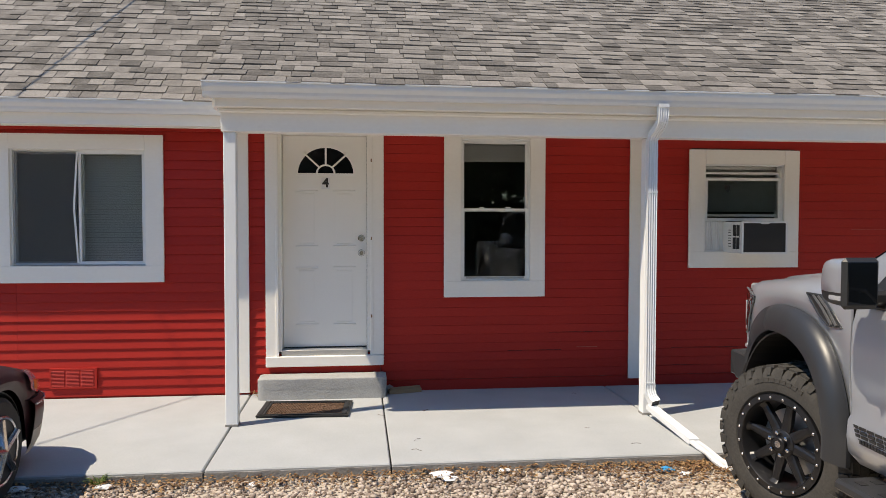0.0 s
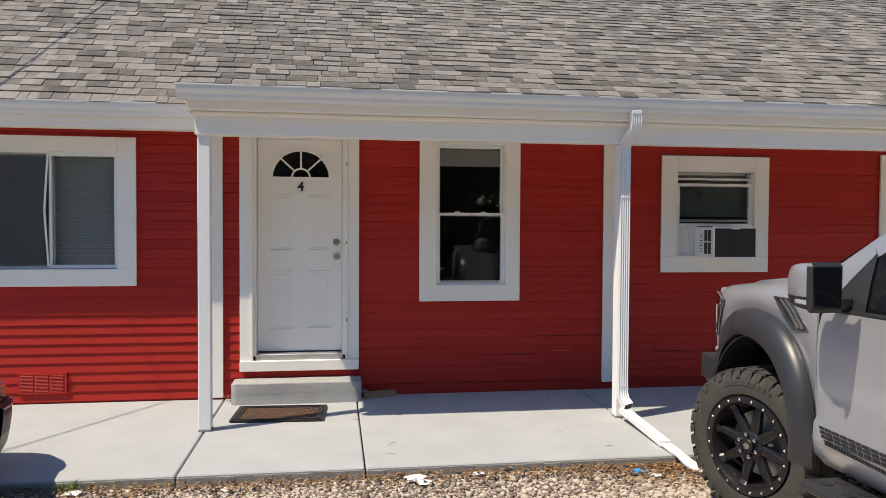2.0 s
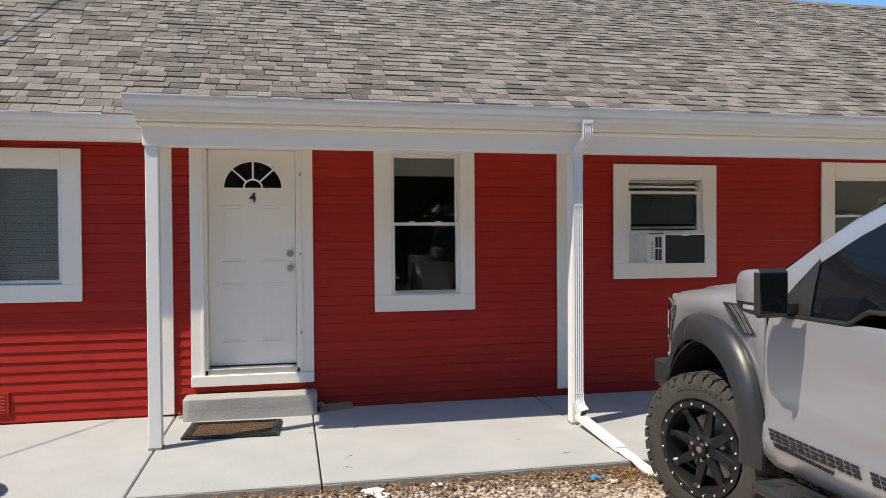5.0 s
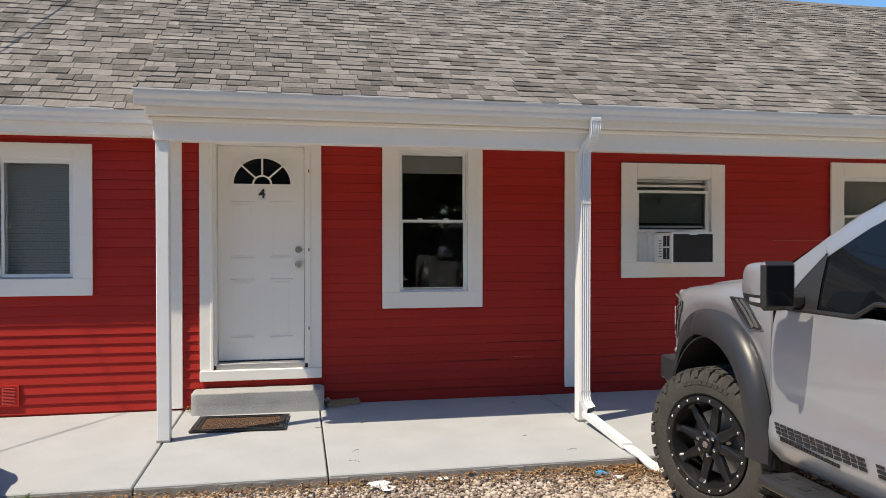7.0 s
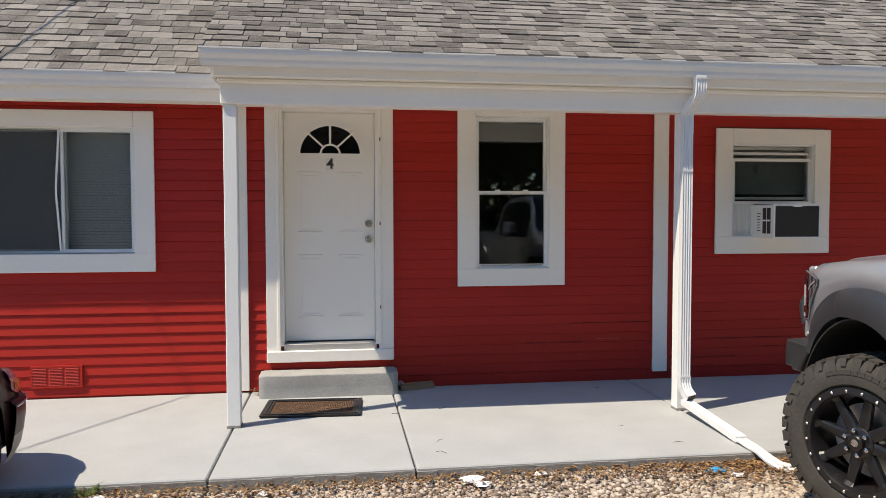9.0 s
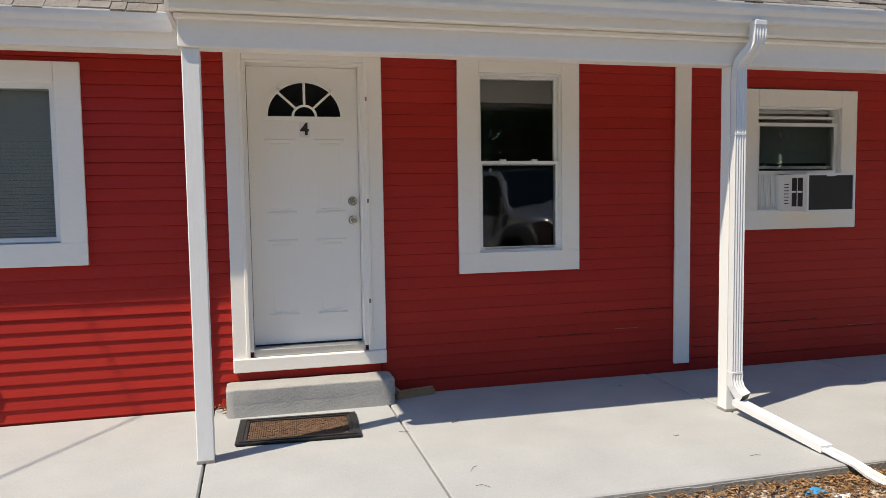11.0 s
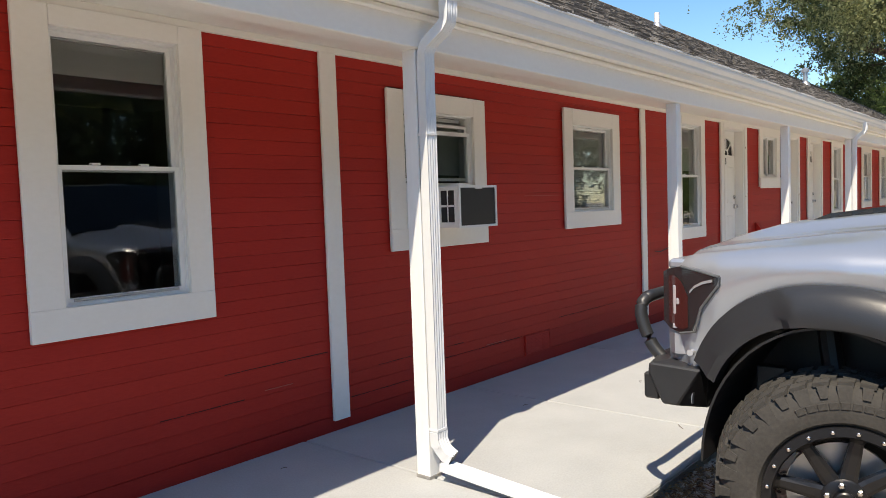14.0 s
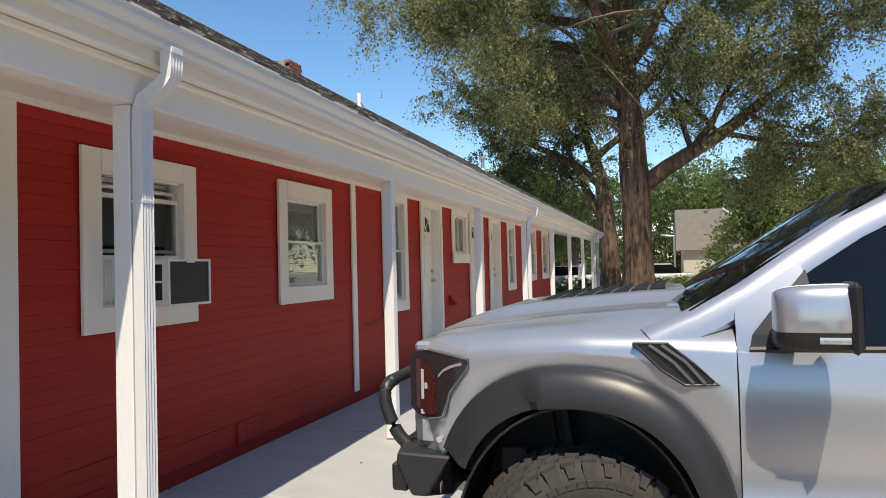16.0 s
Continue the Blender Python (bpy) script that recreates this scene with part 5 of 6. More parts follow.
part("roof", thick(loft(rows), 0.02), M["silver"], truck, smooth=True)
part("rear_window", box(-0.75, 0.75, -6.16, -6.12, 1.3, 1.84), M["tint"], truck)
part("bed_floor", box(-0.95, 0.95, -8.05, -6.15, 0.7, 0.75), M["steel_black"], truck)
part("tailgate", box(-1.0, 1.0, -8.1, -8.04, 0.62, 1.29, bev=0.015), M["silver"], truck)
part("rear_bumper", box(-1.0, 1.0, -8.25, -8.11, 0.5, 0.66, bev=0.02), M["steel_black"], truck)
part("chassis", box(-0.48, 0.48, -7.9, -2.55, 0.42, 0.58), M["steel_black"], truck)
part("engine_bay", box(-0.47, 0.47, -3.6, -2.52, 0.6, 1.2), M["black"], truck)
part("cab_floor", box(-0.98, 0.98, -6.1, -3.72, 0.5, 0.56), M["steel_black"], truck)
part("seat_row", box(-0.75, 0.75, -5.0, -4.75, 0.6, 1.45, bev=0.08), M["black"], truck)
part("skid_plate", prism(bmesh.new(), [(-2.42, 0.55), (-2.9, 0.38), (-2.95, 0.40), (-2.45, 0.60)], "x", -0.5, 0.5), M["metal"], truck)


def wheel_at(parent, x, y, z, s, R, width, rim_r):
    """An off-road wheel; s is the side it faces."""
    bm = bmesh.new()
    n = 56
    prof = [(rim_r, 0.02), (rim_r + 0.02, -0.005), (rim_r + (R - rim_r) * 0.45, -0.012), (R - 0.05, 0.0), (R - 0.018, 0.028), (R - 0.012, 0.06), (R - 0.012, width - 0.06), (R - 0.018, width - 0.028), (R - 0.05, width), (rim_r + 0.02, width), (rim_r, width - 0.02)]
    rings = []
    for k in range(n):
        a = 2 * math.pi * k / n
        rings.append([bm.verts.new((x - s * 0.0 - s * d, y + r * math.cos(a), z + r * math.sin(a))) for r, d in prof])
    for k in range(n):
        A, B = rings[k], rings[(k + 1) % n]
        for i in range(len(prof) - 1):
            bm.faces.new((A[i], A[i + 1], B[i + 1], B[i]))
    bmesh.ops.recalc_face_normals(bm, faces=bm.faces)
    w = part("wheel", bm, M["rubber"], parent, "black all-terrain tyre on a black rim", True)
    # tread and side lugs
    bm = bmesh.new()
    m = 36
    for k in range(m):
        a = 2 * math.pi * (k + 0.0) / m
        for lane, (d0, d1, sk) in enumerate(((0.018, 0.075, 0.0), (0.085, 0.15, 0.4), (0.16, width - 0.085, 0.1), (width - 0.075, width - 0.018, 0.5))):
            a0 = a + sk * 2 * math.pi / m + rng.uniform(-0.012, 0.012)
            da = 2 * math.pi / m * 0.36
            vs = []
            for rr in (R - 0.016, R):
                for aa, dd in ((a0 - da, d0), (a0 + da, d0), (a0 + da + 0.03, d1), (a0 - da + 0.03, d1)):
                    vs.append(bm.verts.new((x - s * dd, y + rr * math.cos(aa), z + rr * math.sin(aa))))
            for f in CUBE_F:
                bm.faces.new([vs[i] for i in f])
        for side in (0,):
            da = 2 * math.pi / m * (0.36 if k % 2 else 0.24)
            r0 = R - (0.075 if k % 2 else 0.055)
            vs = []
            for dd, e in ((0.012, 0), (-0.009, 0.3)):
                for aa, rr in ((a - da, R - 0.014), (a + da, R - 0.014), (a + da * 0.8, r0), (a - da * 0.8, r0)):
                    vs.append(bm.verts.new((x - s * (dd + (0.012 if rr > R - 0.02 else 0)), y + rr * math.cos(aa), z + rr * math.sin(aa))))
            for f in CUBE_F:
                bm.faces.new([vs[i] for i in f])
    bmesh.ops.recalc_face_normals(bm, faces=bm.faces)
    tagged(part("tread", bm, M["rubber"], w), "chunky tread blocks", kind="stuff")
    # raised sidewall bars in place of lettering
    for k in range(9):
        a = math.pi / 2 - 0.42 + k * 0.105
        rr = rim_r + (R - rim_r) * 0.50
        bm = bx(bmesh.new(), -0.002, 0.003, -0.016, 0.016, -0.014, 0.014, bev=0.002)
        bar = part("sidewall_bar", bm, M["rubber"], w)
        bar.matrix_basis = Matrix.Translation((x + s * 0.013, y + rr * math.cos(a), z + rr * math.sin(a))) @ Matrix.Rotation(a - math.pi / 2, 4, "X")
    # rim
    bm = bmesh.new()
    rp = [(rim_r + 0.004, 0.018), (rim_r + 0.004, -0.008), (rim_r - 0.03, -0.012), (rim_r - 0.038, 0.0), (rim_r - 0.045, 0.09), (rim_r - 0.05, 0.2)]
    rings = []
    for k in range(48):
        a = 2 * math.pi * k / 48
        rings.append([bm.verts.new((x - s * d, y + r * math.cos(a), z + r * math.sin(a))) for r, d in rp])
    for k in range(48):
        A, B = rings[k], rings[(k + 1) % 48]
        for i in range(len(rp) - 1):
            bm.faces.new((A[i], A[i + 1], B[i + 1], B[i]))
    bmesh.ops.recalc_face_normals(bm, faces=bm.faces)
    part("rim", bm, M["rim"], w, "black alloy rim", True)
    part("brake_disc", tube(bmesh.new(), [(x - s * 0.12, y, z), (x - s * 0.14, y, z)], rim_r * 0.68, 28), M["metal"], w, "dull brake disc")
    for k in range(8):
        a = 2 * math.pi * k / 8 + 0.2
        bm = bmesh.new()
        rows = []
        for r, hw, d in ((0.05, 0.030, 0.03), (0.10, 0.030, 0.035), (rim_r - 0.06, 0.022, 0.03), (rim_r - 0.032, 0.032, 0.008)):
            c, sn = math.cos(a), math.sin(a)
            rows.append([(x - s * (d + o), y + r * c - q * sn, z + r * sn + q * c) for q, o in ((-hw, 0.035), (-hw, 0.006), (-hw * 0.5, 0.0), (hw * 0.5, 0.0), (hw, 0.006), (hw, 0.035))])
        part("spoke", loft(rows), M["rim"], w)
    part("hub", tube(bmesh.new(), [(x - s * 0.07, y, z), (x - s * 0.03, y, z), (x - s * 0.024, y, z)], [0.085, 0.08, 0.072], 20), M["rim"], w, smooth=True)
    part("hub_cap", tube(bmesh.new(), [(x - s * 0.03, y, z), (x - s * 0.002, y, z), (x + s * 0.003, y, z)], [0.042, 0.040, 0.034], 18), M["rim"], w, smooth=True)
    part("hub_badge", tube(bmesh.new(), [(x + s * 0.003, y, z), (x + s * 0.0045, y, z)], 0.02, 12), M["chrome"], w, "small pale centre badge")
    bolt = meshed("bead_bolt", tube(bmesh.new(), [(0, 0, 0), (s * 0.009, 0, 0), (s * 0.012, 0, 0)], [0.0085, 0.008, 0.005], 8), M["chrome"], True)
    for k in range(20):
        a = 2 * math.pi * (k + 0.5) / 20
        piece("bead_bolt", bolt, w, Matrix.Translation((x + s * 0.010, y + (rim_r - 0.014) * math.cos(a), z + (rim_r - 0.014) * math.sin(a))))
    nut = meshed("lug_nut", tube(bmesh.new(), [(0, 0, 0), (s * 0.026, 0, 0), (s * 0.03, 0, 0)], [0.0125, 0.0125, 0.007], 6), M["chrome"])
    for k in range(6):
        a = 2 * math.pi * k / 6 + 0.35
        piece("lug_nut", nut, w, Matrix.Translation((x - s * 0.026, y + 0.064 * math.cos(a), z + 0.064 * math.sin(a))))
    return w


STEER = 19.0                 # the front wheels stand turned to the driver's side
for s in (-1, 1):
    for y in (-3.215, -6.98):
        w = wheel_at(truck, s * 1.108, y, 0.392, s, 0.452, 0.31, 0.283)
        if y > -4:
            pivot = Matrix.Translation((s * 1.108, y, 0))
            w.matrix_basis = pivot @ Matrix.Rotation(radians(STEER), 4, "Z") @ pivot.inverted()

# ---- maroon sedan ----
car = thing("sedan", (-2.26, 0, 0), "dark maroon sedan parked nose towards the porch", "car")
CH = [(-1.70, 0.45), (-1.74, 0.66), (-1.82, 0.77), (-2.0, 0.835), (-2.4, 0.865), (-6.2, 0.87)]
BELT = [(-1.70, 0.56), (-1.9, 0.64), (-2.2, 0.70), (-2.9, 0.76), (-4.5, 0.80), (-6.2, 0.80)]
TOPZ = [(-1.70, 0.58), (-1.9, 0.68), (-2.2, 0.76), (-2.9, 0.85), (-5.0, 0.86), (-6.2, 0.84)]


def car_side(y, s):
    h, zs, zt = lerp_table(CH, y), lerp_table(BELT, y), lerp_table(TOPZ, y)
    zb = 0.17
    for c in (-2.47, -5.25):
        k = abs(y - c) / 0.36
        if k < 1:
            zb = max(zb, 0.27 + 0.37 * math.sqrt(1 - k * k))
    return [(s * (h - 0.02), y, zb), (s * (h - 0.005), y, zb + (zs - zb) * 0.35), (s * h, y, zb + (zs - zb) * 0.6), (s * (h - 0.004), y, zs - 0.06), (s * (h - 0.03), y, zs), (s * (h - 0.1), y, zt - 0.02), (s * h * 0.75, y, zt), (s * h * 0.4, y, zt + 0.015), (0, y, zt + 0.02)]


for s in (-1, 1):
    part("body_side", loft([car_side(-1.70 - 0.045 * k, s) for k in range(101)]), M["maroon"], car, smooth=True)
    rows = []
    for y in (-1.80, -1.87, -1.94, -2.01, -2.07, -2.12):
        h, zs = lerp_table(CH, y) + 0.012, lerp_table(BELT, y)
        rows.append([(s * (h + 0.004), y, zs - 0.13 + 0.05 * max(0, (-2.04 - y) / 0.15)), (s * (h + 0.006), y, zs - 0.07), (s * (h - 0.012), y, zs - 0.02), (s * (h - 0.05), y, zs + 0.02)])
    hl = part("headlight", loft(rows), M["lens"], car, "hazed clear headlight with amber corner", True)
    rows = []
    for y in (-1.87, -1.94, -2.01, -2.07):
        h, zs = lerp_table(CH, y) + 0.02, lerp_table(BELT, y)
        rows.append([(s * h, y, zs - 0.115 + 0.04 * max(0, (-2.04 - y) / 0.15)), (s * (h + 0.002), y, zs - 0.045)])
    part("amber_corner", loft(rows), M["amber"], hl, "amber corner lens")
    part("wheel_arch", thick(loft([[(s * 0.80, -2.47 + 0.35 * math.cos(a), 0.27 + 0.36 * math.sin(a)), (s * 0.45, -2.47 + 0.35 * math.cos(a), 0.27 + 0.36 * math.sin(a))] for a in [math.pi * k / 14 for k in range(15)]]), 0.008), M["black"], car)
WRAP = [(0.0, -1.62), (0.35, -1.63), (0.58, -1.66), (0.72, -1.72), (0.80, -1.81), (0.845, -1.92), (0.866, -2.02), (0.872, -2.12)]
WRAP = [(-x, y) for x, y in WRAP[:0:-1]] + WRAP
part("front_bumper", loft([[(x * k, y + d, z) for x, y in WRAP] for z, k, d in ((0.30, 1.0, 0.0), (0.40, 1.012, 0.012), (0.47, 1.012, 0.012), (0.505, 0.99, -0.015), (0.51, 0.94, -0.06))]), M["maroon"], car, "scuffed maroon bumper with bare grey chin", True)
part("bumper_chin", loft([[(x * k, y + d, z) for x, y in WRAP] for z, k, d in ((0.15, 0.95, -0.04), (0.22, 0.985, -0.012), (0.302, 1.001, 0.001))]), M["beige"], car, "scraped pale bumper chin", True)
part("bumper_strip", tube(bmesh.new(), [(x * 1.014, y + 0.014, 0.472) for x, y in WRAP], 0.007, 6), M["lens"], car)
part("grille", box(-0.4, 0.4, -1.70, -1.66, 0.49, 0.56, bev=0.01), M["black"], car)
rows = []
for y, z, w in ((-2.95, 0.87, 0.68), (-3.6, 1.30, 0.60), (-3.9, 1.36, 0.57), (-4.9, 1.36, 0.57), (-5.5, 1.02, 0.62), (-5.75, 0.88, 0.64)):
    rows.append([(w * c, y, z - 0.04 * c * c) for c in (-1, -0.7, 0, 0.7, 1)])
part("cabin_roof", loft(rows), M["maroon"], car, smooth=True)
part("cabin_glass", prism(bmesh.new(), [(-2.98, 0.84), (-3.62, 1.26), (-4.88, 1.31), (-5.45, 1.0), (-5.7, 0.84)], "x", -0.66, 0.66), M["tint"], car, "dark cabin glass")
part("tail_panel", box(-0.84, 0.84, -6.23, -6.19, 0.22, 0.85, bev=0.015), M["maroon"], car)
part("underbody", box(-0.7, 0.7, -6.1, -1.75, 0.16, 0.3), M["black"], car)
for s in (-1, 1):
    for y in (-2.47, -5.25):
        w = part("wheel", tube(bmesh.new(), [(s * 0.62, y, 0.27), (s * 0.635, y, 0.27), (s * 0.80, y, 0.27), (s * 0.825, y, 0.27)], [0.30, 0.325, 0.325, 0.295], 36), M["rubber"], car, "worn tyre on a silver alloy rim", True)
        part("rim", tube(bmesh.new(), [(s * 0.826, y, 0.27), (s * 0.830, y, 0.27)], 0.205, 28), M["black"], w)
        part("rim_lip", tube(bmesh.new(), [(s * 0.832, y + 0.205 * math.cos(a), 0.27 + 0.205 * math.sin(a)) for a in [2 * math.pi * k / 28 for k in range(29)]], 0.011, 6), M["chrome"], w)
        for k in range(5):
            a = 2 * math.pi * k / 5 + 0.4
            part("spoke", tube(bmesh.new(), [(s * 0.838, y, 0.27), (s * 0.836, y + 0.2 * math.cos(a), 0.27 + 0.2 * math.sin(a))], [0.036, 0.03], 8, flat=0.6), M["chrome"], w, "dull silver alloy spoke")
        part("hub", tube(bmesh.new(), [(s * 0.83, y, 0.27), (s * 0.85, y, 0.27)], 0.045, 14), M["chrome"], w)


# ---- gravel, litter ----
ICO = bmesh.new()
bmesh.ops.create_icosphere(ICO, subdivisions=1, radius=1.0)
ico_v = np.array([v.co[:] for v in ICO.verts])
ico_f = np.array([[v.index for v in f.verts] for f in ICO.faces])
ICO.free()
grng = np.random.default_rng(7)


def ground_z(x, y):
    return GROUND + 0.012 * noise.noise((x * 0.6, y * 0.6, 0))


def gravel(x0, x1, y0, y1, count, smin, smax, keep):
    vs, fs, ones = [], [], []
    k = 0
    while k < count:
        k += 1
        x, y = grng.uniform(x0, x1), grng.uniform(y0, y1)
        s = grng.uniform(smin, smax) * (1.0 if grng.random() > 0.12 else 1.5)
        sc = np.array([s * grng.uniform(0.8, 1.4), s * grng.uniform(0.7, 1.1), s * grng.uniform(0.5, 0.8)])
        v = ico_v * (1 + grng.normal(0, 0.10, (len(ico_v), 1))) * sc
        a = grng.uniform(0, math.pi)
        c, sn = math.cos(a), math.sin(a)
        v = np.stack([v[:, 0] * c - v[:, 1] * sn, v[:, 0] * sn + v[:, 1] * c, v[:, 2]], 1)
        at = np.array([x, y, ground_z(x, y) + sc[2] * 0.35])
        if keep(x, y) and len(ones) < 300:
            ones.append((v, at))
            continue
        fs.append(ico_f + len(vs) * len(ico_v))
        vs.append(v + at)
    return vs, fs, ones


bed = thing("gravel_bed", (0, 0, 0), "loose tan and grey river gravel beside the slab", "gravel", kind="structure")
vs, fs, ones = gravel(-3.0, 4.6, -2.95, SLAB_EDGE - 0.012, 11000, 0.007, 0.018, lambda x, y: 0.2 < x < 2.6 and y > -2.55)
vs2, fs2, _ = gravel(-4.5, 6.5, -4.4, -2.95, 4600, 0.010, 0.021, lambda x, y: False)
V = np.concatenate(vs + vs2).tolist()
off = len(vs) * len(ico_v)
F = np.concatenate(fs + [f + off for f in fs2]).tolist()
ob = new("gravel", raw_mesh("gravel", V, F, M["stone"], True))
ob.parent = bed
tagged(ob, "loose mixed river gravel", kind="stuff")
for v, at in ones:
    piece("stone", raw_mesh("stone", v.tolist(), ico_f.tolist(), M["stone_one"], True), bed, Matrix.Translation(at))

# dry leaves and twigs
vs, fs = [], []
for k in range(3800):
    x = rng.uniform(-3, 4.4)
    near_tip = rng.random() < 0.35
    if near_tip:
        x = rng.gauss(3.2, 0.4)
    y = SLAB_EDGE - abs(rng.gauss(0.02, 0.22 if near_tip else 0.12)) - 0.01
    z = ground_z(x, y) + 0.022 + 0.02 * rng.random()
    a, l, w = rng.uniform(0, 6.28), rng.uniform(0.008, 0.028), rng.uniform(0.003, 0.010)
    c, s = math.cos(a), math.sin(a)
    b = len(vs)
    for px, py, pz in ((-l, 0, 0), (0, -w, 0.006), (l, 0, rng.uniform(-0.004, 0.01)), (0, w, 0.006)):
        vs.append((x + px * c - py * s, y + px * s + py * c, z + pz))
    fs.append((b, b + 1, b + 2, b + 3))
ob = new("leaf_litter", raw_mesh("leaf_litter", vs, fs, M["leaf_litter"]))
tagged(ob, "dry brown leaves scattered along the slab edge", "leaves", kind="stuff")
bm = bmesh.new()
for k in range(90):
    if k < 12:
        x, y, z = rng.uniform(0.3, 7), rng.uniform(-2.0, -0.2), FLOOR + 0.003
    else:
        x, y = rng.uniform(-2.5, 4.3), SLAB_EDGE - rng.uniform(0.02, 0.5)
        z = ground_z(x, y) + 0.035
    a, l = rng.uniform(-0.6, 0.9), rng.uniform(0.03, 0.14)
    bend = rng.uniform(-0.03, 0.03)
    tube(bm, [(x, y, z), (x + l / 2 * math.cos(a), y + l / 2 * math.sin(a) + bend, z + 0.004), (x + l * math.cos(a), y + l * math.sin(a), z)], 0.0012 + 0.001 * rng.random(), 4)
tagged(new("twigs", meshed("twigs", bm, M["bark"])), "thin dry twigs lying on slab and gravel", "twigs", kind="stuff")


def crumple(name, x, y, size, material, label, category):
    t = thing(name, (x, y, ground_z(x, y) + 0.02), label, category)
    bm = bmesh.new()
    bmesh.ops.create_icosphere(bm, subdivisions=2, radius=size)
    for v in bm.verts:
        v.co *= 0.7 + 0.6 * rng.random()
        v.co.z = abs(v.co.z) * 0.5
        v.co.x *= 1.5
    part("sheet", bm, material, t)
    return t


for x, y, s in ((-1.42, -2.28, 0.045), (-1.75, -2.34, 0.05), (1.28, -2.30, 0.05), (1.33, -2.38, 0.035), (1.72, -2.26, 0.03), (0.05, -2.33, 0.028), (-0.9, -2.30, 0.04), (2.95, -2.42, 0.03)):
    crumple("paper_litter", x, y, s, M["paper"], "crumpled white paper scrap on the gravel", "litter")
crumple("wrapper", 2.84, -2.34, 0.042, M["blue_plastic"], "crushed bright blue plastic wrapper on gravel", "litter")
weed = thing("weed", (-0.95, -2.24, GROUND + 0.01), "small dry green weed tuft at slab edge", "weed")
bm = bmesh.new()
for k in range(60):
    a, l = rng.uniform(0, 6.28), rng.uniform(0.04, 0.11)
    d = Vector((math.cos(a), math.sin(a), 0))
    o = d * 0.02 * rng.random()
    p = [o, o + d * l * 0.4 + Vector((0, 0, l * 0.6)), o + d * l + Vector((0, 0, l * 0.7))]
    w = Vector((-d.y, d.x, 0)) * 0.004
    q = [bm.verts.new(v) for v in (p[0] - w, p[0] + w, p[1] + w, p[1] - w)]
    bm.faces.new(q)
    bm.faces.new((q[3], q[2], bm.verts.new(p[2])))
part("blades", bm, M["leaf_mid"], weed)

# ---- overhead wire that shades roof, wall and slab ----
way = Vector((-0.498, -0.867, 0))
p_on = Vector((-0.867, -0.13, 0.02)) - SUN_WAY * 6.3
e0, e1 = p_on - way * 5.0, p_on + way * 22
wire = thing("overhead_wire", (0, 0, 0), "black service wire from the ridge to a wooden pole", "wire")
part("cable", tube(bmesh.new(), [tuple(e0), tuple((e0 + e1) / 2), tuple(e1)], 0.010, 6), M["black"], wire)
part("mast", tube(bmesh.new(), [(e0.x, e0.y, RIDGE_Z - 0.6), (e0.x, e0.y, e0.z + 0.15)], 0.025, 8), M["metal"], wire)
pole = thing("utility_pole", (e1.x, e1.y, GROUND), "weathered wooden utility pole holding the wire", "pole")
part("shaft", tube(bmesh.new(), [(0, 0, 0), (0, 0, e1.z + 1.0)], [0.16, 0.12], 12), M["bark"], pole, smooth=True)


# ---- trees ----
def leaf_cloud(points, size, spread, per, seed, droop=0.0):
    """Many small leaf blades in clumps round the given points."""
    r = np.random.default_rng(seed)
    pts = np.repeat(np.array(points), per, axis=0)
    pts = pts + r.normal(0, 1, pts.shape) * np.array([spread, spread, spread * 0.75])
    pts[:, 2] -= droop * r.random(len(pts))
    n = len(pts)
    d = r.normal(0, 1, (n, 3))
    d[:, 2] -= 0.4
    d /= np.linalg.norm(d, axis=1, keepdims=True)
    q = np.cross(d, r.normal(0, 1, (n, 3)))
    q /= np.linalg.norm(q, axis=1, keepdims=True)
    s = size * r.uniform(0.6, 1.4, (n, 1))
    v = np.stack([pts - d * s, pts + q * s * 0.42, pts + d * s, pts - q * s * 0.42], 1).reshape(-1, 3)
    f = np.arange(4 * n).reshape(-1, 4)
    return v.tolist(), f.tolist()


def leaf_strands(points, size, strands, per, reach, seed):
    """Leaves set close along short drooping twigs that start at the given points."""
    r = np.random.default_rng(seed)
    base = np.repeat(np.array(points), strands, axis=0)
    n = len(base)
    a = r.uniform(0, 6.283, n)
    out = np.stack([np.cos(a), np.sin(a), r.uniform(-0.5, 1.0, n)], 1)
    ln = reach * r.uniform(0.35, 1.15, (n, 1))
    u = r.uniform(0.05, 1.0, (n, per, 1))
    pts = base[:, None, :] + out[:, None, :] * (ln[:, None, :] * u) * 0.55
    pts[:, :, 2] -= (ln * 1.0) * (u[:, :, 0] ** 2)
    pts = (pts + r.normal(0, 0.045, pts.shape)).reshape(-1, 3)
    m = len(pts)
    d = r.normal(0, 1, (m, 3))
    d[:, 2] -= 0.5
    d /= np.linalg.norm(d, axis=1, keepdims=True)
    q = np.cross(d, r.normal(0, 1, (m, 3)))
    q /= np.linalg.norm(q, axis=1, keepdims=True)
    s = size * r.uniform(0.65, 1.35, (m, 1))
    v = np.stack([pts - d * s, pts + q * s * 0.5, pts + d * s, pts - q * s * 0.5], 1).reshape(-1, 3)
    return v.tolist(), np.arange(4 * m).reshape(-1, 4).tolist()


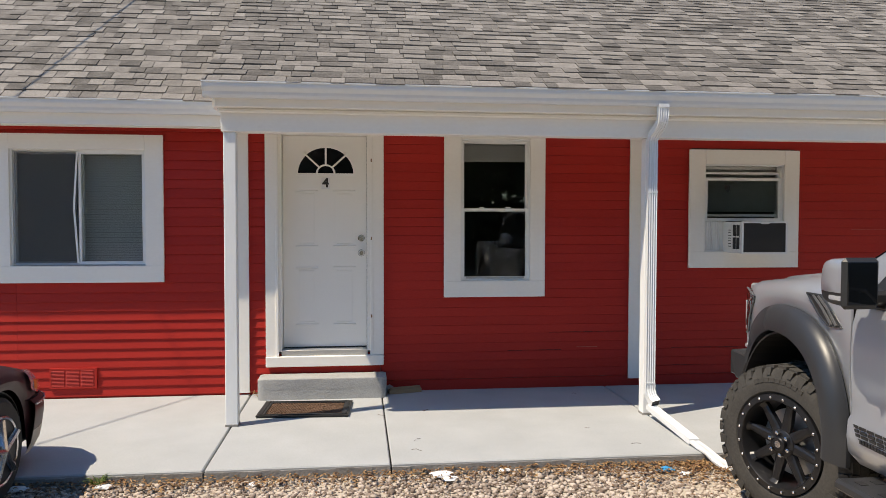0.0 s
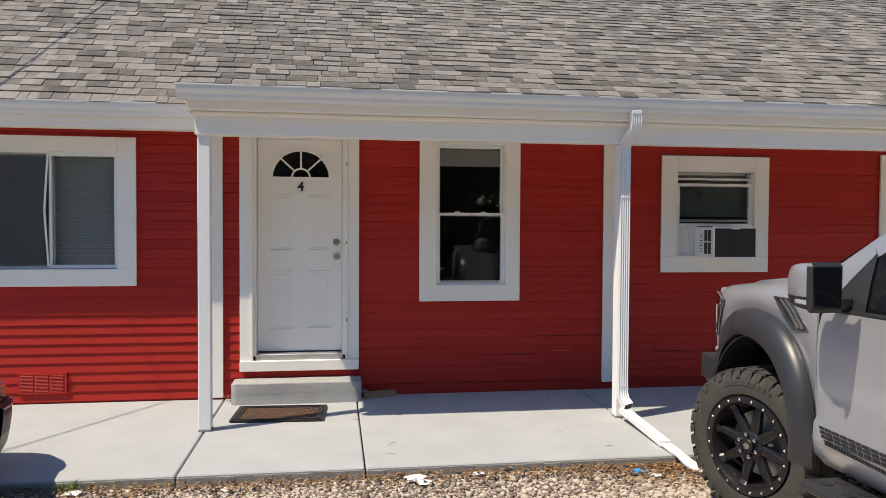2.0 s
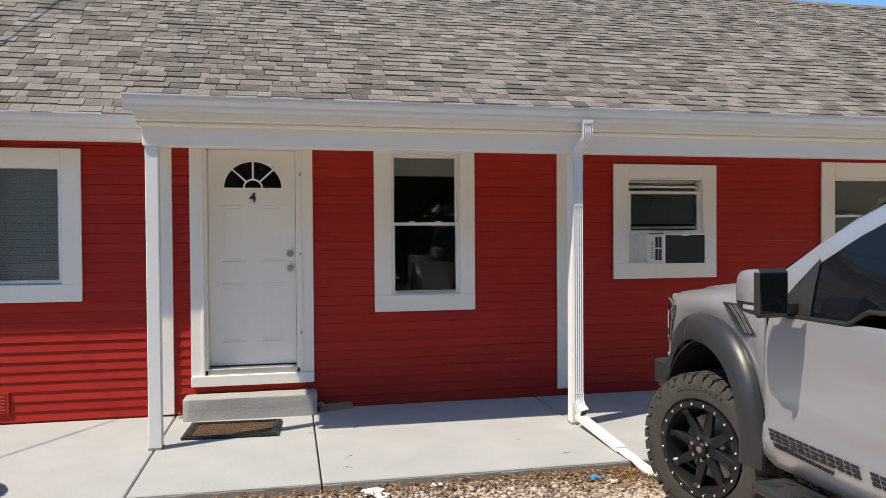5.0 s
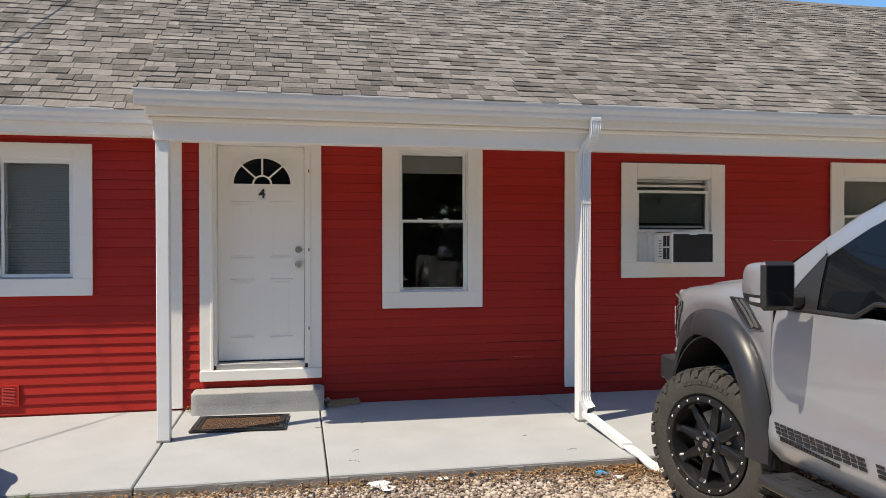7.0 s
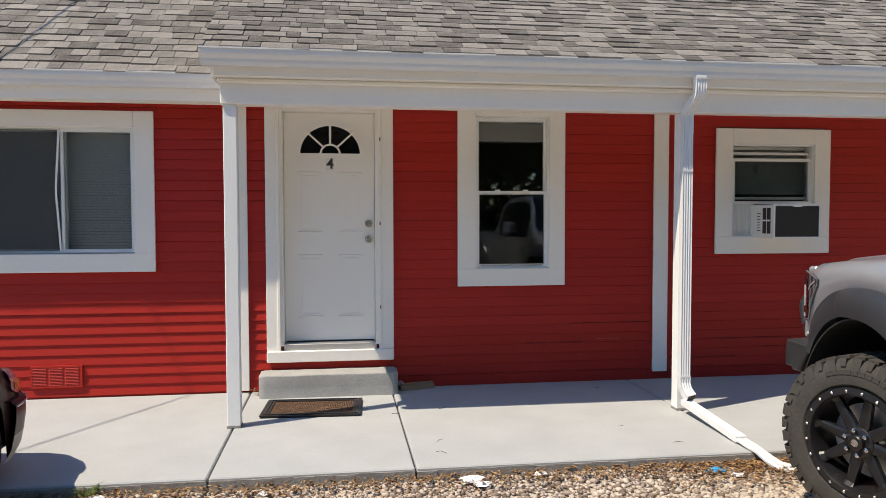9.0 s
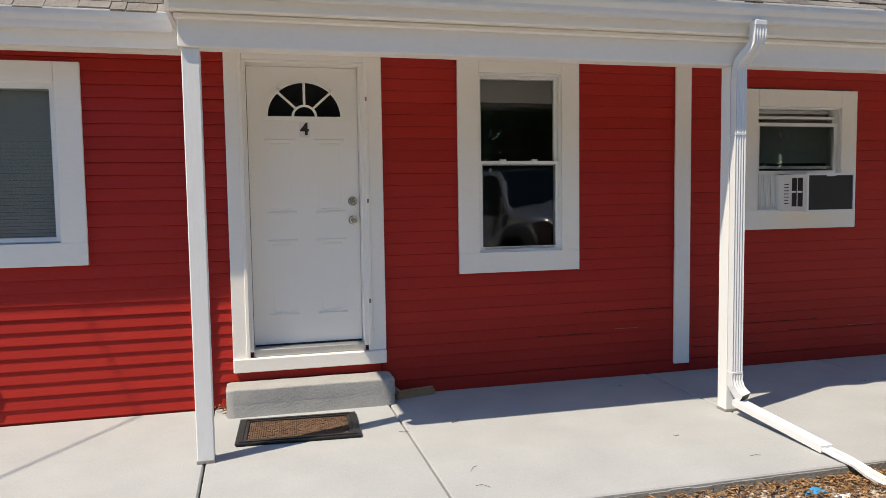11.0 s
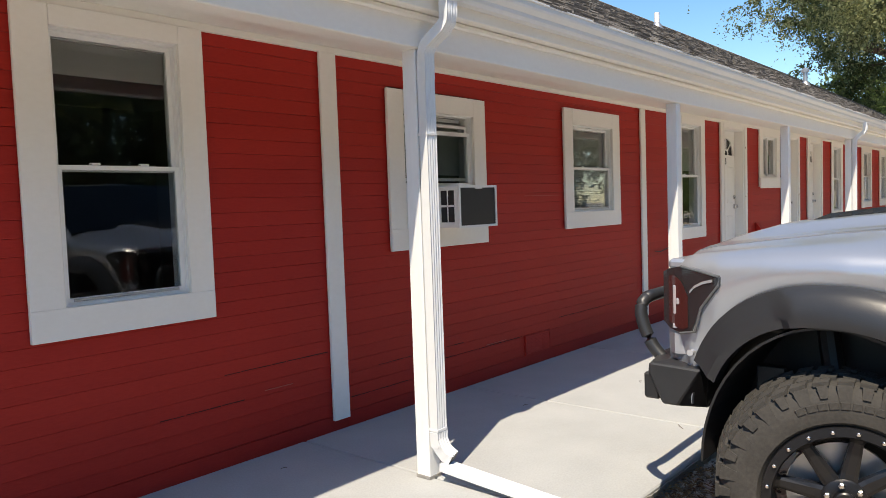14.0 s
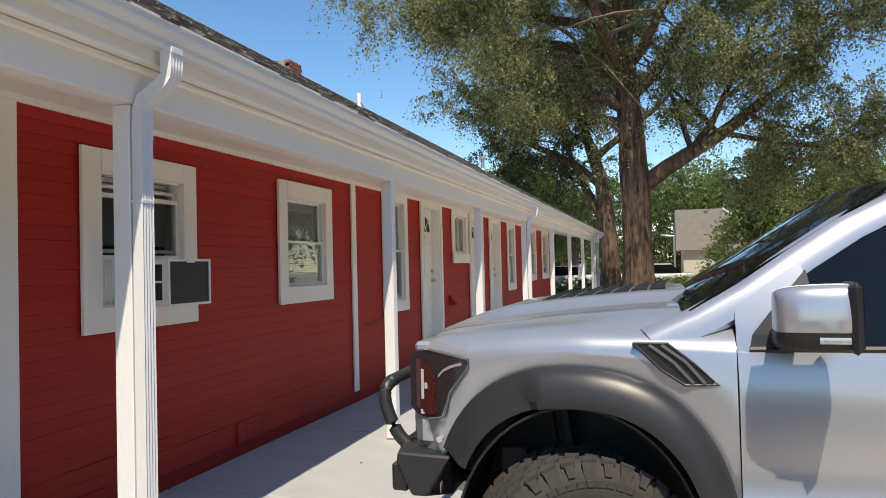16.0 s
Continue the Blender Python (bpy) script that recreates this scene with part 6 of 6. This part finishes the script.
def grow(r, start, way, length, radius, depth, limbs, tips, spread, sag):
    """Adds tapered limbs; notes the points along the thin ones for leaves."""
    p, d = Vector(start), Vector(way).normalized()
    pts, rad = [p.copy()], [radius]
    n = 5
    for k in range(n):
        d = (d + Vector((r.gauss(0, 0.14), r.gauss(0, 0.14), r.gauss(0, 0.08) - sag * (1 if depth < 2 else 0)))).normalized()
        p = p + d * length / n
        pts.append(p.copy())
        rad.append(radius * (1 - 0.55 * (k + 1) / n))
        if depth <= 1 or (depth == 2 and r.random() < 0.7):
            tips.append(tuple(p))
    limbs.append((pts, rad))
    if depth == 0:
        return
    for k in range(r.choice((3, 4, 4)) if depth > 1 else 4):
        i = r.randint(2, n)
        a = r.uniform(0, 6.283)
        side = Vector((math.cos(a), math.sin(a), r.uniform(-0.55, 0.9)))
        grow(r, pts[i], d * 0.7 + side * spread, length * r.uniform(0.55, 0.78), rad[i] * 0.62, depth - 1, limbs, tips, spread, sag)


def bark_tube(bm, pts, rad, n):
    tube(bm, [tuple(p) for p in pts], rad, n)


def tree(name, place, trunk, branches, leaf, label, seed, leaf_size, per, spread=0.8, cloud=0.45, sag=0.0, droop=0.0):
    t = thing(name, place, label, "tree")
    r = random.Random(seed)
    bm = bmesh.new()
    # furrowed trunk
    n = 44
    rings = []
    pts = trunk
    steps = 48
    for k in range(steps + 1):
        q = k / steps * (len(pts) - 1)
        i = min(int(q), len(pts) - 2)
        u = q - i
        c = Vector(pts[i][:3]).lerp(Vector(pts[i + 1][:3]), u)
        rr = pts[i][3] + (pts[i + 1][3] - pts[i][3]) * u
        ring = []
        for j in range(n):
            a = 2 * math.pi * j / n
            f = 1 + 0.10 * noise.noise((math.cos(a) * 4, math.sin(a) * 4, c.z * 0.35 + seed)) + 0.16 * noise.noise((math.cos(a) * 9, math.sin(a) * 9, c.z * 0.5 + 9))
            ring.append(bm.verts.new((c.x + math.cos(a) * rr * f, c.y + math.sin(a) * rr * f, c.z)))
        rings.append(ring)
    for a, b in zip(rings, rings[1:]):
        for j in range(n):
            bm.faces.new((a[j], a[(j + 1) % n], b[(j + 1) % n], b[j]))
    part("trunk", bm, M["bark"], t, "deeply furrowed brown trunk", True)
    tips, limbs = [], []
    for start, way, length, radius, depth in branches:
        grow(r, start, way, length, radius, depth, limbs, tips, spread, sag)
    limbs = [(p, [q * 0.72 for q in rd]) if rd[0] < 0.2 else (p, rd) for p, rd in limbs]
    big = [l for l in limbs if l[1][0] > 0.09]
    for p, rd in big:
        b = bmesh.new()
        bark_tube(b, p, rd, 10)
        part("limb", b, M["bark"], t, smooth=True)
    bm = bmesh.new()
    for p, rd in limbs:
        if rd[0] <= 0.09:
            bark_tube(bm, p, [max(q, 0.006) for q in rd], 4)
    tagged(part("fine_branching", bm, M["twig"], t), "thin grey twigs", kind="stuff")
    r2 = random.Random(seed + 1)
    keep = [p for p in tips if noise.noise((p[0] * 0.55, p[1] * 0.55, p[2] * 0.55 + seed)) > 0.25 * r2.random() - 0.29]
    v, f = leaf_strands(keep, leaf_size, 9, per // 9, droop, seed)
    cr = new("crown", raw_mesh("crown", v, f, leaf))
    cr.parent = t
    tagged(cr, "loose crown of small leaves", kind="stuff")
    return t


tree("elm_tree", (27.0, -2.72, GROUND), [(0, 0, -0.1, 0.70), (0.05, 0.0, 0.5, 0.54), (0, 0, 2.5, 0.47), (-0.05, 0.03, 4.6, 0.50), (0.0, 0.15, 7.0, 0.40), (0.1, 0.35, 10.5, 0.30), (0.0, 0.2, 15.0, 0.12)],
     [((0, -0.25, 4.3), (0.0, -1.1, 0.62), 5.0, 0.32, 3), ((0, -2.0, 5.6), (-0.2, -0.8, 0.8), 4.5, 0.18, 3), ((0, -2.6, 6.0), (0.1, -1.0, 0.0), 4.0, 0.14, 3), ((0, 0.2, 7.4), (0.2, -0.9, 0.9), 5.5, 0.24, 3),
      ((0, 0.2, 7.0), (-0.5, 0.9, 0.55), 4.8, 0.2, 3), ((0, 0.2, 8.0), (-0.9, 0.35, 0.6), 5.2, 0.22, 3), ((0, 0.25, 8.8), (0.1, 1.0, 0.45), 5.6, 0.22, 3), ((0, 0.25, 8.4), (-0.7, -0.6, 0.5), 5.0, 0.2, 3),
      ((0, 0.3, 10.2), (-0.8, 0.7, 0.6), 5.4, 0.2, 3), ((0, 0.3, 11.0), (0.3, -0.8, 0.8), 4.8, 0.17, 3), ((0, 0.3, 11.6), (-0.9, -0.2, 0.6), 5.0, 0.17, 3), ((0, 0.3, 12.4), (0.2, 0.9, 0.6), 4.6, 0.16, 3),
      ((0, 0.3, 13.2), (-0.5, 0.5, 1.0), 4.2, 0.13, 3), ((0, 0.1, 5.9), (-0.3, 0.8, 0.5), 3.2, 0.12, 2), ((0, 0.2, 9.5), (0.9, 0.3, 0.6), 5.0, 0.18, 3),
      ((0, 0.25, 8.3), (-0.25, 1.0, 0.25), 6.0, 0.2, 3), ((0, 0.3, 10.0), (-0.3, 1.0, 0.15), 7.0, 0.2, 3), ((0, 0.2, 6.6), (-0.2, 1.0, 0.25), 3.6, 0.12, 2)],
     M["leaf_elm"], "large old elm with furrowed trunk and loose drooping crown", 11, 0.048, 99, 0.95, 0.40, 0.015, 1.15)
tree("elm_tree", (36.0, -1.2, GROUND), [(0, 0, -0.1, 0.56), (0, 0, 0.5, 0.46), (0.05, 0.05, 3.0, 0.38), (0.1, 0.3, 5.5, 0.32), (0, 1.2, 8.5, 0.22), (0, 1.5, 11, 0.1)],
     [((0, 0.1, 3.4), (0.0, 1.0, 1.2), 5.0, 0.26, 3), ((0, 0.5, 5.5), (-0.3, 0.9, 0.8), 5.0, 0.22, 3), ((0, 0.7, 6.5), (0.3, -0.7, 0.8), 4.5, 0.2, 3), ((0, 1.0, 7.5), (-0.4, 0.8, 0.5), 4.5, 0.18, 3), ((0, 1.3, 9), (0.2, -0.3, 1.0), 4, 0.14, 3)],
     M["leaf_dark"], "second elm with dark twiggy crown behind the porch end", 23, 0.065, 72, 0.85, 0.45, 0.02, 0.9)


def conifer(place, h, w, seed):
    t = thing("cedar_tree", place, "dense dark green cedar with ragged outline", "tree", "background cedars")
    part("trunk", tube(bmesh.new(), [(0, 0, 0), (0, 0, h * 0.9)], [0.22, 0.04], 8), M["bark"], t)
    r = random.Random(seed)
    pts = []
    for k in range(460):
        q = r.random() ** 0.8
        a = r.uniform(0, 6.283)
        rr = w * (1 - q) ** 0.7 * (0.55 + 0.45 * r.random()) * (1 + 0.25 * math.sin(3 * a + seed + 6 * q))
        pts.append((rr * math.cos(a), rr * math.sin(a), 0.6 + q * (h - 0.6)))
    v, f = leaf_cloud(pts, 0.11, 0.26, 60, seed)
    c = new("crown", raw_mesh("crown", v, f, M["leaf_mid"]))
    c.parent = t
    tagged(c, "dense dark foliage", kind="stuff")


def broad(place, h, w, seed, leaf="leaf_mid", n=260, name="background_tree", label="leafy green tree across the street"):
    t = thing(name, place, label, "tree", "background trees")
    part("trunk", tube(bmesh.new(), [(0, 0, 0), (0.1, 0.1, h * 0.45), (0, 0.2, h * 0.75)], [0.25, 0.18, 0.06], 8), M["bark"], t)
    r = random.Random(seed)
    blobs = [(r.uniform(-w, w) * 0.6, r.uniform(-w, w) * 0.6, h * r.uniform(0.42, 0.85), w * r.uniform(0.3, 0.5)) for _ in range(11)]
    pts = []
    for k in range(n):
        bxx, by, bz, br = r.choice(blobs)
        d = Vector((r.gauss(0, 1), r.gauss(0, 1), r.gauss(0, 0.8))).normalized() * br * r.uniform(0.7, 1.0)
        pts.append((bxx + d.x, by + d.y, bz + d.z))
    v, f = leaf_cloud(pts, 0.17, 0.3, 34, seed)
    c = new("crown", raw_mesh("crown", v, f, M[leaf]))
    c.parent = t
    tagged(c, "loose green foliage", kind="stuff")


for x, y, h, w, s in ((44, -9.2, 7.0, 3.2, 1), (46, -12.8, 6.6, 2.8, 2), (52, -15.8, 7.5, 3.2, 3)):
    conifer((x, y, GROUND), h, w, s)
for x, y, h, w, s, lf in ((62, -6, 9.5, 5.0, 4, "leaf_mid"), (70, -2, 10, 5, 5, "leaf_mid"), (60, 3, 8.5, 4.5, 6, "leaf_dark"), (44, 4.5, 8.5, 4.2, 7, "leaf_mid"), (66, -14, 10, 5, 8, "leaf_dark"), (72, -22, 11, 6, 9, "leaf_mid"),
                          (58, -24, 9, 5, 10, "leaf_elm"), (75, 6, 10, 6, 12, "leaf_dark"), (80, -10, 12, 6, 13, "leaf_mid"), (50, 12, 9, 5, 14, "leaf_dark")):
    broad((x, y, GROUND), h, w, s, lf)
for k in range(17):
    y = -34 + k * 4.0
    bsh = thing("background_bush", (88 + 3 * (k % 3), y, GROUND), "dense dark shrubs closing the far view", "bush", "far shrubs")
    part("stem", tube(bmesh.new(), [(0, 0, 0), (0, 0, 1.5)], 0.15, 6), M["bark"], bsh)
    r = random.Random(200 + k)
    pts = [(r.uniform(-2, 2), r.gauss(0, 1.7), 0.3 + 4.6 * r.random() ** 1.3) for _ in range(150)]
    v, f = leaf_cloud(pts, 0.26, 0.45, 22, 200 + k)
    c = new("foliage", raw_mesh("foliage", v, f, M["leaf_dark" if k % 3 else "leaf_mid"]))
    c.parent = bsh
    tagged(c, "dense dark foliage", kind="stuff")
# trees across the yard, mirrored in the windows
for x, y, h, w, s in ((-6, -24, 9, 5, 31), (6, -26, 10, 5, 32), (17, -22, 9, 5, 33), (-18, -22, 10, 6, 34), (28, -25, 9, 5, 35), (0, -20, 12, 6, 36), (11, -21, 12.5, 6, 37), (-11, -21, 12, 6, 38), (22, -20, 12, 6, 39)):
    broad((x, y, GROUND), h, w, s, "leaf_dark", 220, "yard_tree", "dark leafy tree across the yard")

# added shrub row, never in view, to darken what the windows mirror
for k in range(16):
    bsh = thing("yard_bush", (-30 + 4.4 * k, -18.5 - 0.8 * (k % 3), GROUND), "added unseen dark shrubs that darken the window reflections", "bush", "yard shrubs")
    part("stem", tube(bmesh.new(), [(0, 0, 0), (0, 0, 1.5)], 0.15, 6), M["bark"], bsh)
    r = random.Random(300 + k)
    pts = [(r.gauss(0, 1.9), r.uniform(-1.2, 1.2), 0.3 + 5.6 * r.random() ** 1.2) for _ in range(170)]
    v, f = leaf_cloud(pts, 0.26, 0.45, 20, 300 + k)
    c = new("foliage", raw_mesh("foliage", v, f, M["leaf_dark"]))
    c.parent = bsh
    tagged(c, "dense dark foliage", kind="stuff")

# hedge, house, sign, parked cars beyond the porch end
for k in range(9):
    x, y = 39.0 + 0.35 * (k % 2), 2.6 - k * 0.95
    hd = thing("hedge_bush", (x, y, GROUND), "low bright green clipped hedge bush", "bush", "hedge row")
    part("stem", tube(bmesh.new(), [(0, 0, 0), (0, 0, 0.4)], 0.04, 6), M["bark"], hd)
    r = random.Random(60 + k)
    pts = [(r.uniform(-0.5, 0.5), r.uniform(-0.5, 0.5), r.uniform(0.1, 0.85)) for _ in range(70)]
    v, f = leaf_cloud(pts, 0.05, 0.09, 20, 60 + k)
    c = new("foliage", raw_mesh("foliage", v, f, M["leaf_hedge"]))
    c.parent = hd
    tagged(c, "small bright green leaves", kind="stuff")

fh = thing("far_house", (58.0, -9.5, GROUND), "beige house with a grey shingled gable roof", "house")
part("wall", box(0, 7, -2.4, 4.4, 0, 2.7), M["beige"], fh)
bm = bmesh.new()
prism(bm, [(-2.9, 2.4), (1.6, 5.4), (4.9, 5.4), (4.9, 2.4)], "x", -0.4, 7.4)
part("roof", bm, M["far_roof"], fh)
part("gable_trim", prism(bmesh.new(), [(-2.95, 2.3), (1.6, 5.32), (1.6, 5.5), (-3.05, 2.42)], "x", -0.47, -0.405), M["vinyl"], fh)
for y in (-1.6, -0.4):
    wd = part("window", box(-0.03, 0.02, y, y + 1.0, 1.0, 2.2), M["tint"], fh)
    part("frame", box(-0.05, -0.031, y + 0.46, y + 0.54, 1.0, 2.2), M["vinyl"], wd)
sg = thing("parking_sign", (38.0, 0.35, GROUND), "white sign with a red band on a thin post", "sign")
part("post", tube(bmesh.new(), [(0, 0, 0), (0, 0, 1.5)], 0.03, 6), M["metal"], sg)
part("plate", box(-0.06, -0.035, -0.19, 0.19, 0.95, 1.80, bev=0.004), M["sign"], sg)
part("red_band", box(-0.068, -0.0605, -0.17, 0.17, 1.62, 1.76), M["sign_red"], sg)
for k in range(4):
    part("text_bar", box(-0.065, -0.0605, -0.13, 0.13 - 0.03 * (k % 2), 1.02 + k * 0.13, 1.045 + k * 0.13), M["sign_red"], sg)
lp = thing("street_lamp", (50.0, -4.35, GROUND), "thin grey street lamp post", "lamp post")
part("post", tube(bmesh.new(), [(0, 0, 0), (0, 0, 3.3)], 0.06, 8), M["metal"], lp)
part("arm", tube(bmesh.new(), [(0, 0, 3.25), (0, 0.55, 3.3)], 0.045, 6), M["metal"], lp)
part("head", box(-0.12, 0.12, 0.5, 0.85, 3.24, 3.36, bev=0.03), M["metal"], lp)


def far_car(x, y, paint, label):
    c = thing("parked_car", (x, y, GROUND + 0.03), label, "car", "cars parked along the street")
    part("body", loft([[(px, py, z) for px, z in ((-0.85, 0.3), (-0.9, 0.6), (-0.8, 0.85), (0, 0.9), (0.8, 0.85), (0.9, 0.6), (0.85, 0.3))] for py in (-2.1, -2.0, 2.0, 2.1)]), paint, c, smooth=True)
    part("cabin", prism(bmesh.new(), [(-1.5, 0.86), (-0.9, 1.4), (0.7, 1.42), (1.4, 0.86)], "x", -0.72, 0.72), M["tint"], c, "dark glass")
    part("roof", prism(bmesh.new(), [(-0.95, 1.38), (-0.85, 1.46), (0.65, 1.48), (0.75, 1.40)], "x", -0.70, 0.70), paint, c)
    for py in (-1.3, 1.3):
        for s in (-1, 1):
            part("wheel", tube(bmesh.new(), [(s * 0.75, py, 0.32), (s * 0.92, py, 0.32)], 0.32, 16), M["rubber"], c)


far_car(47.5, 2.5, M["car_white"], "white car parked along the street")
far_car(47.5, -3.2, M["car_white"], "pale car parked beside the kerb")
far_car(47.5, 7.5, M["silver"], "silver car parked along the street")
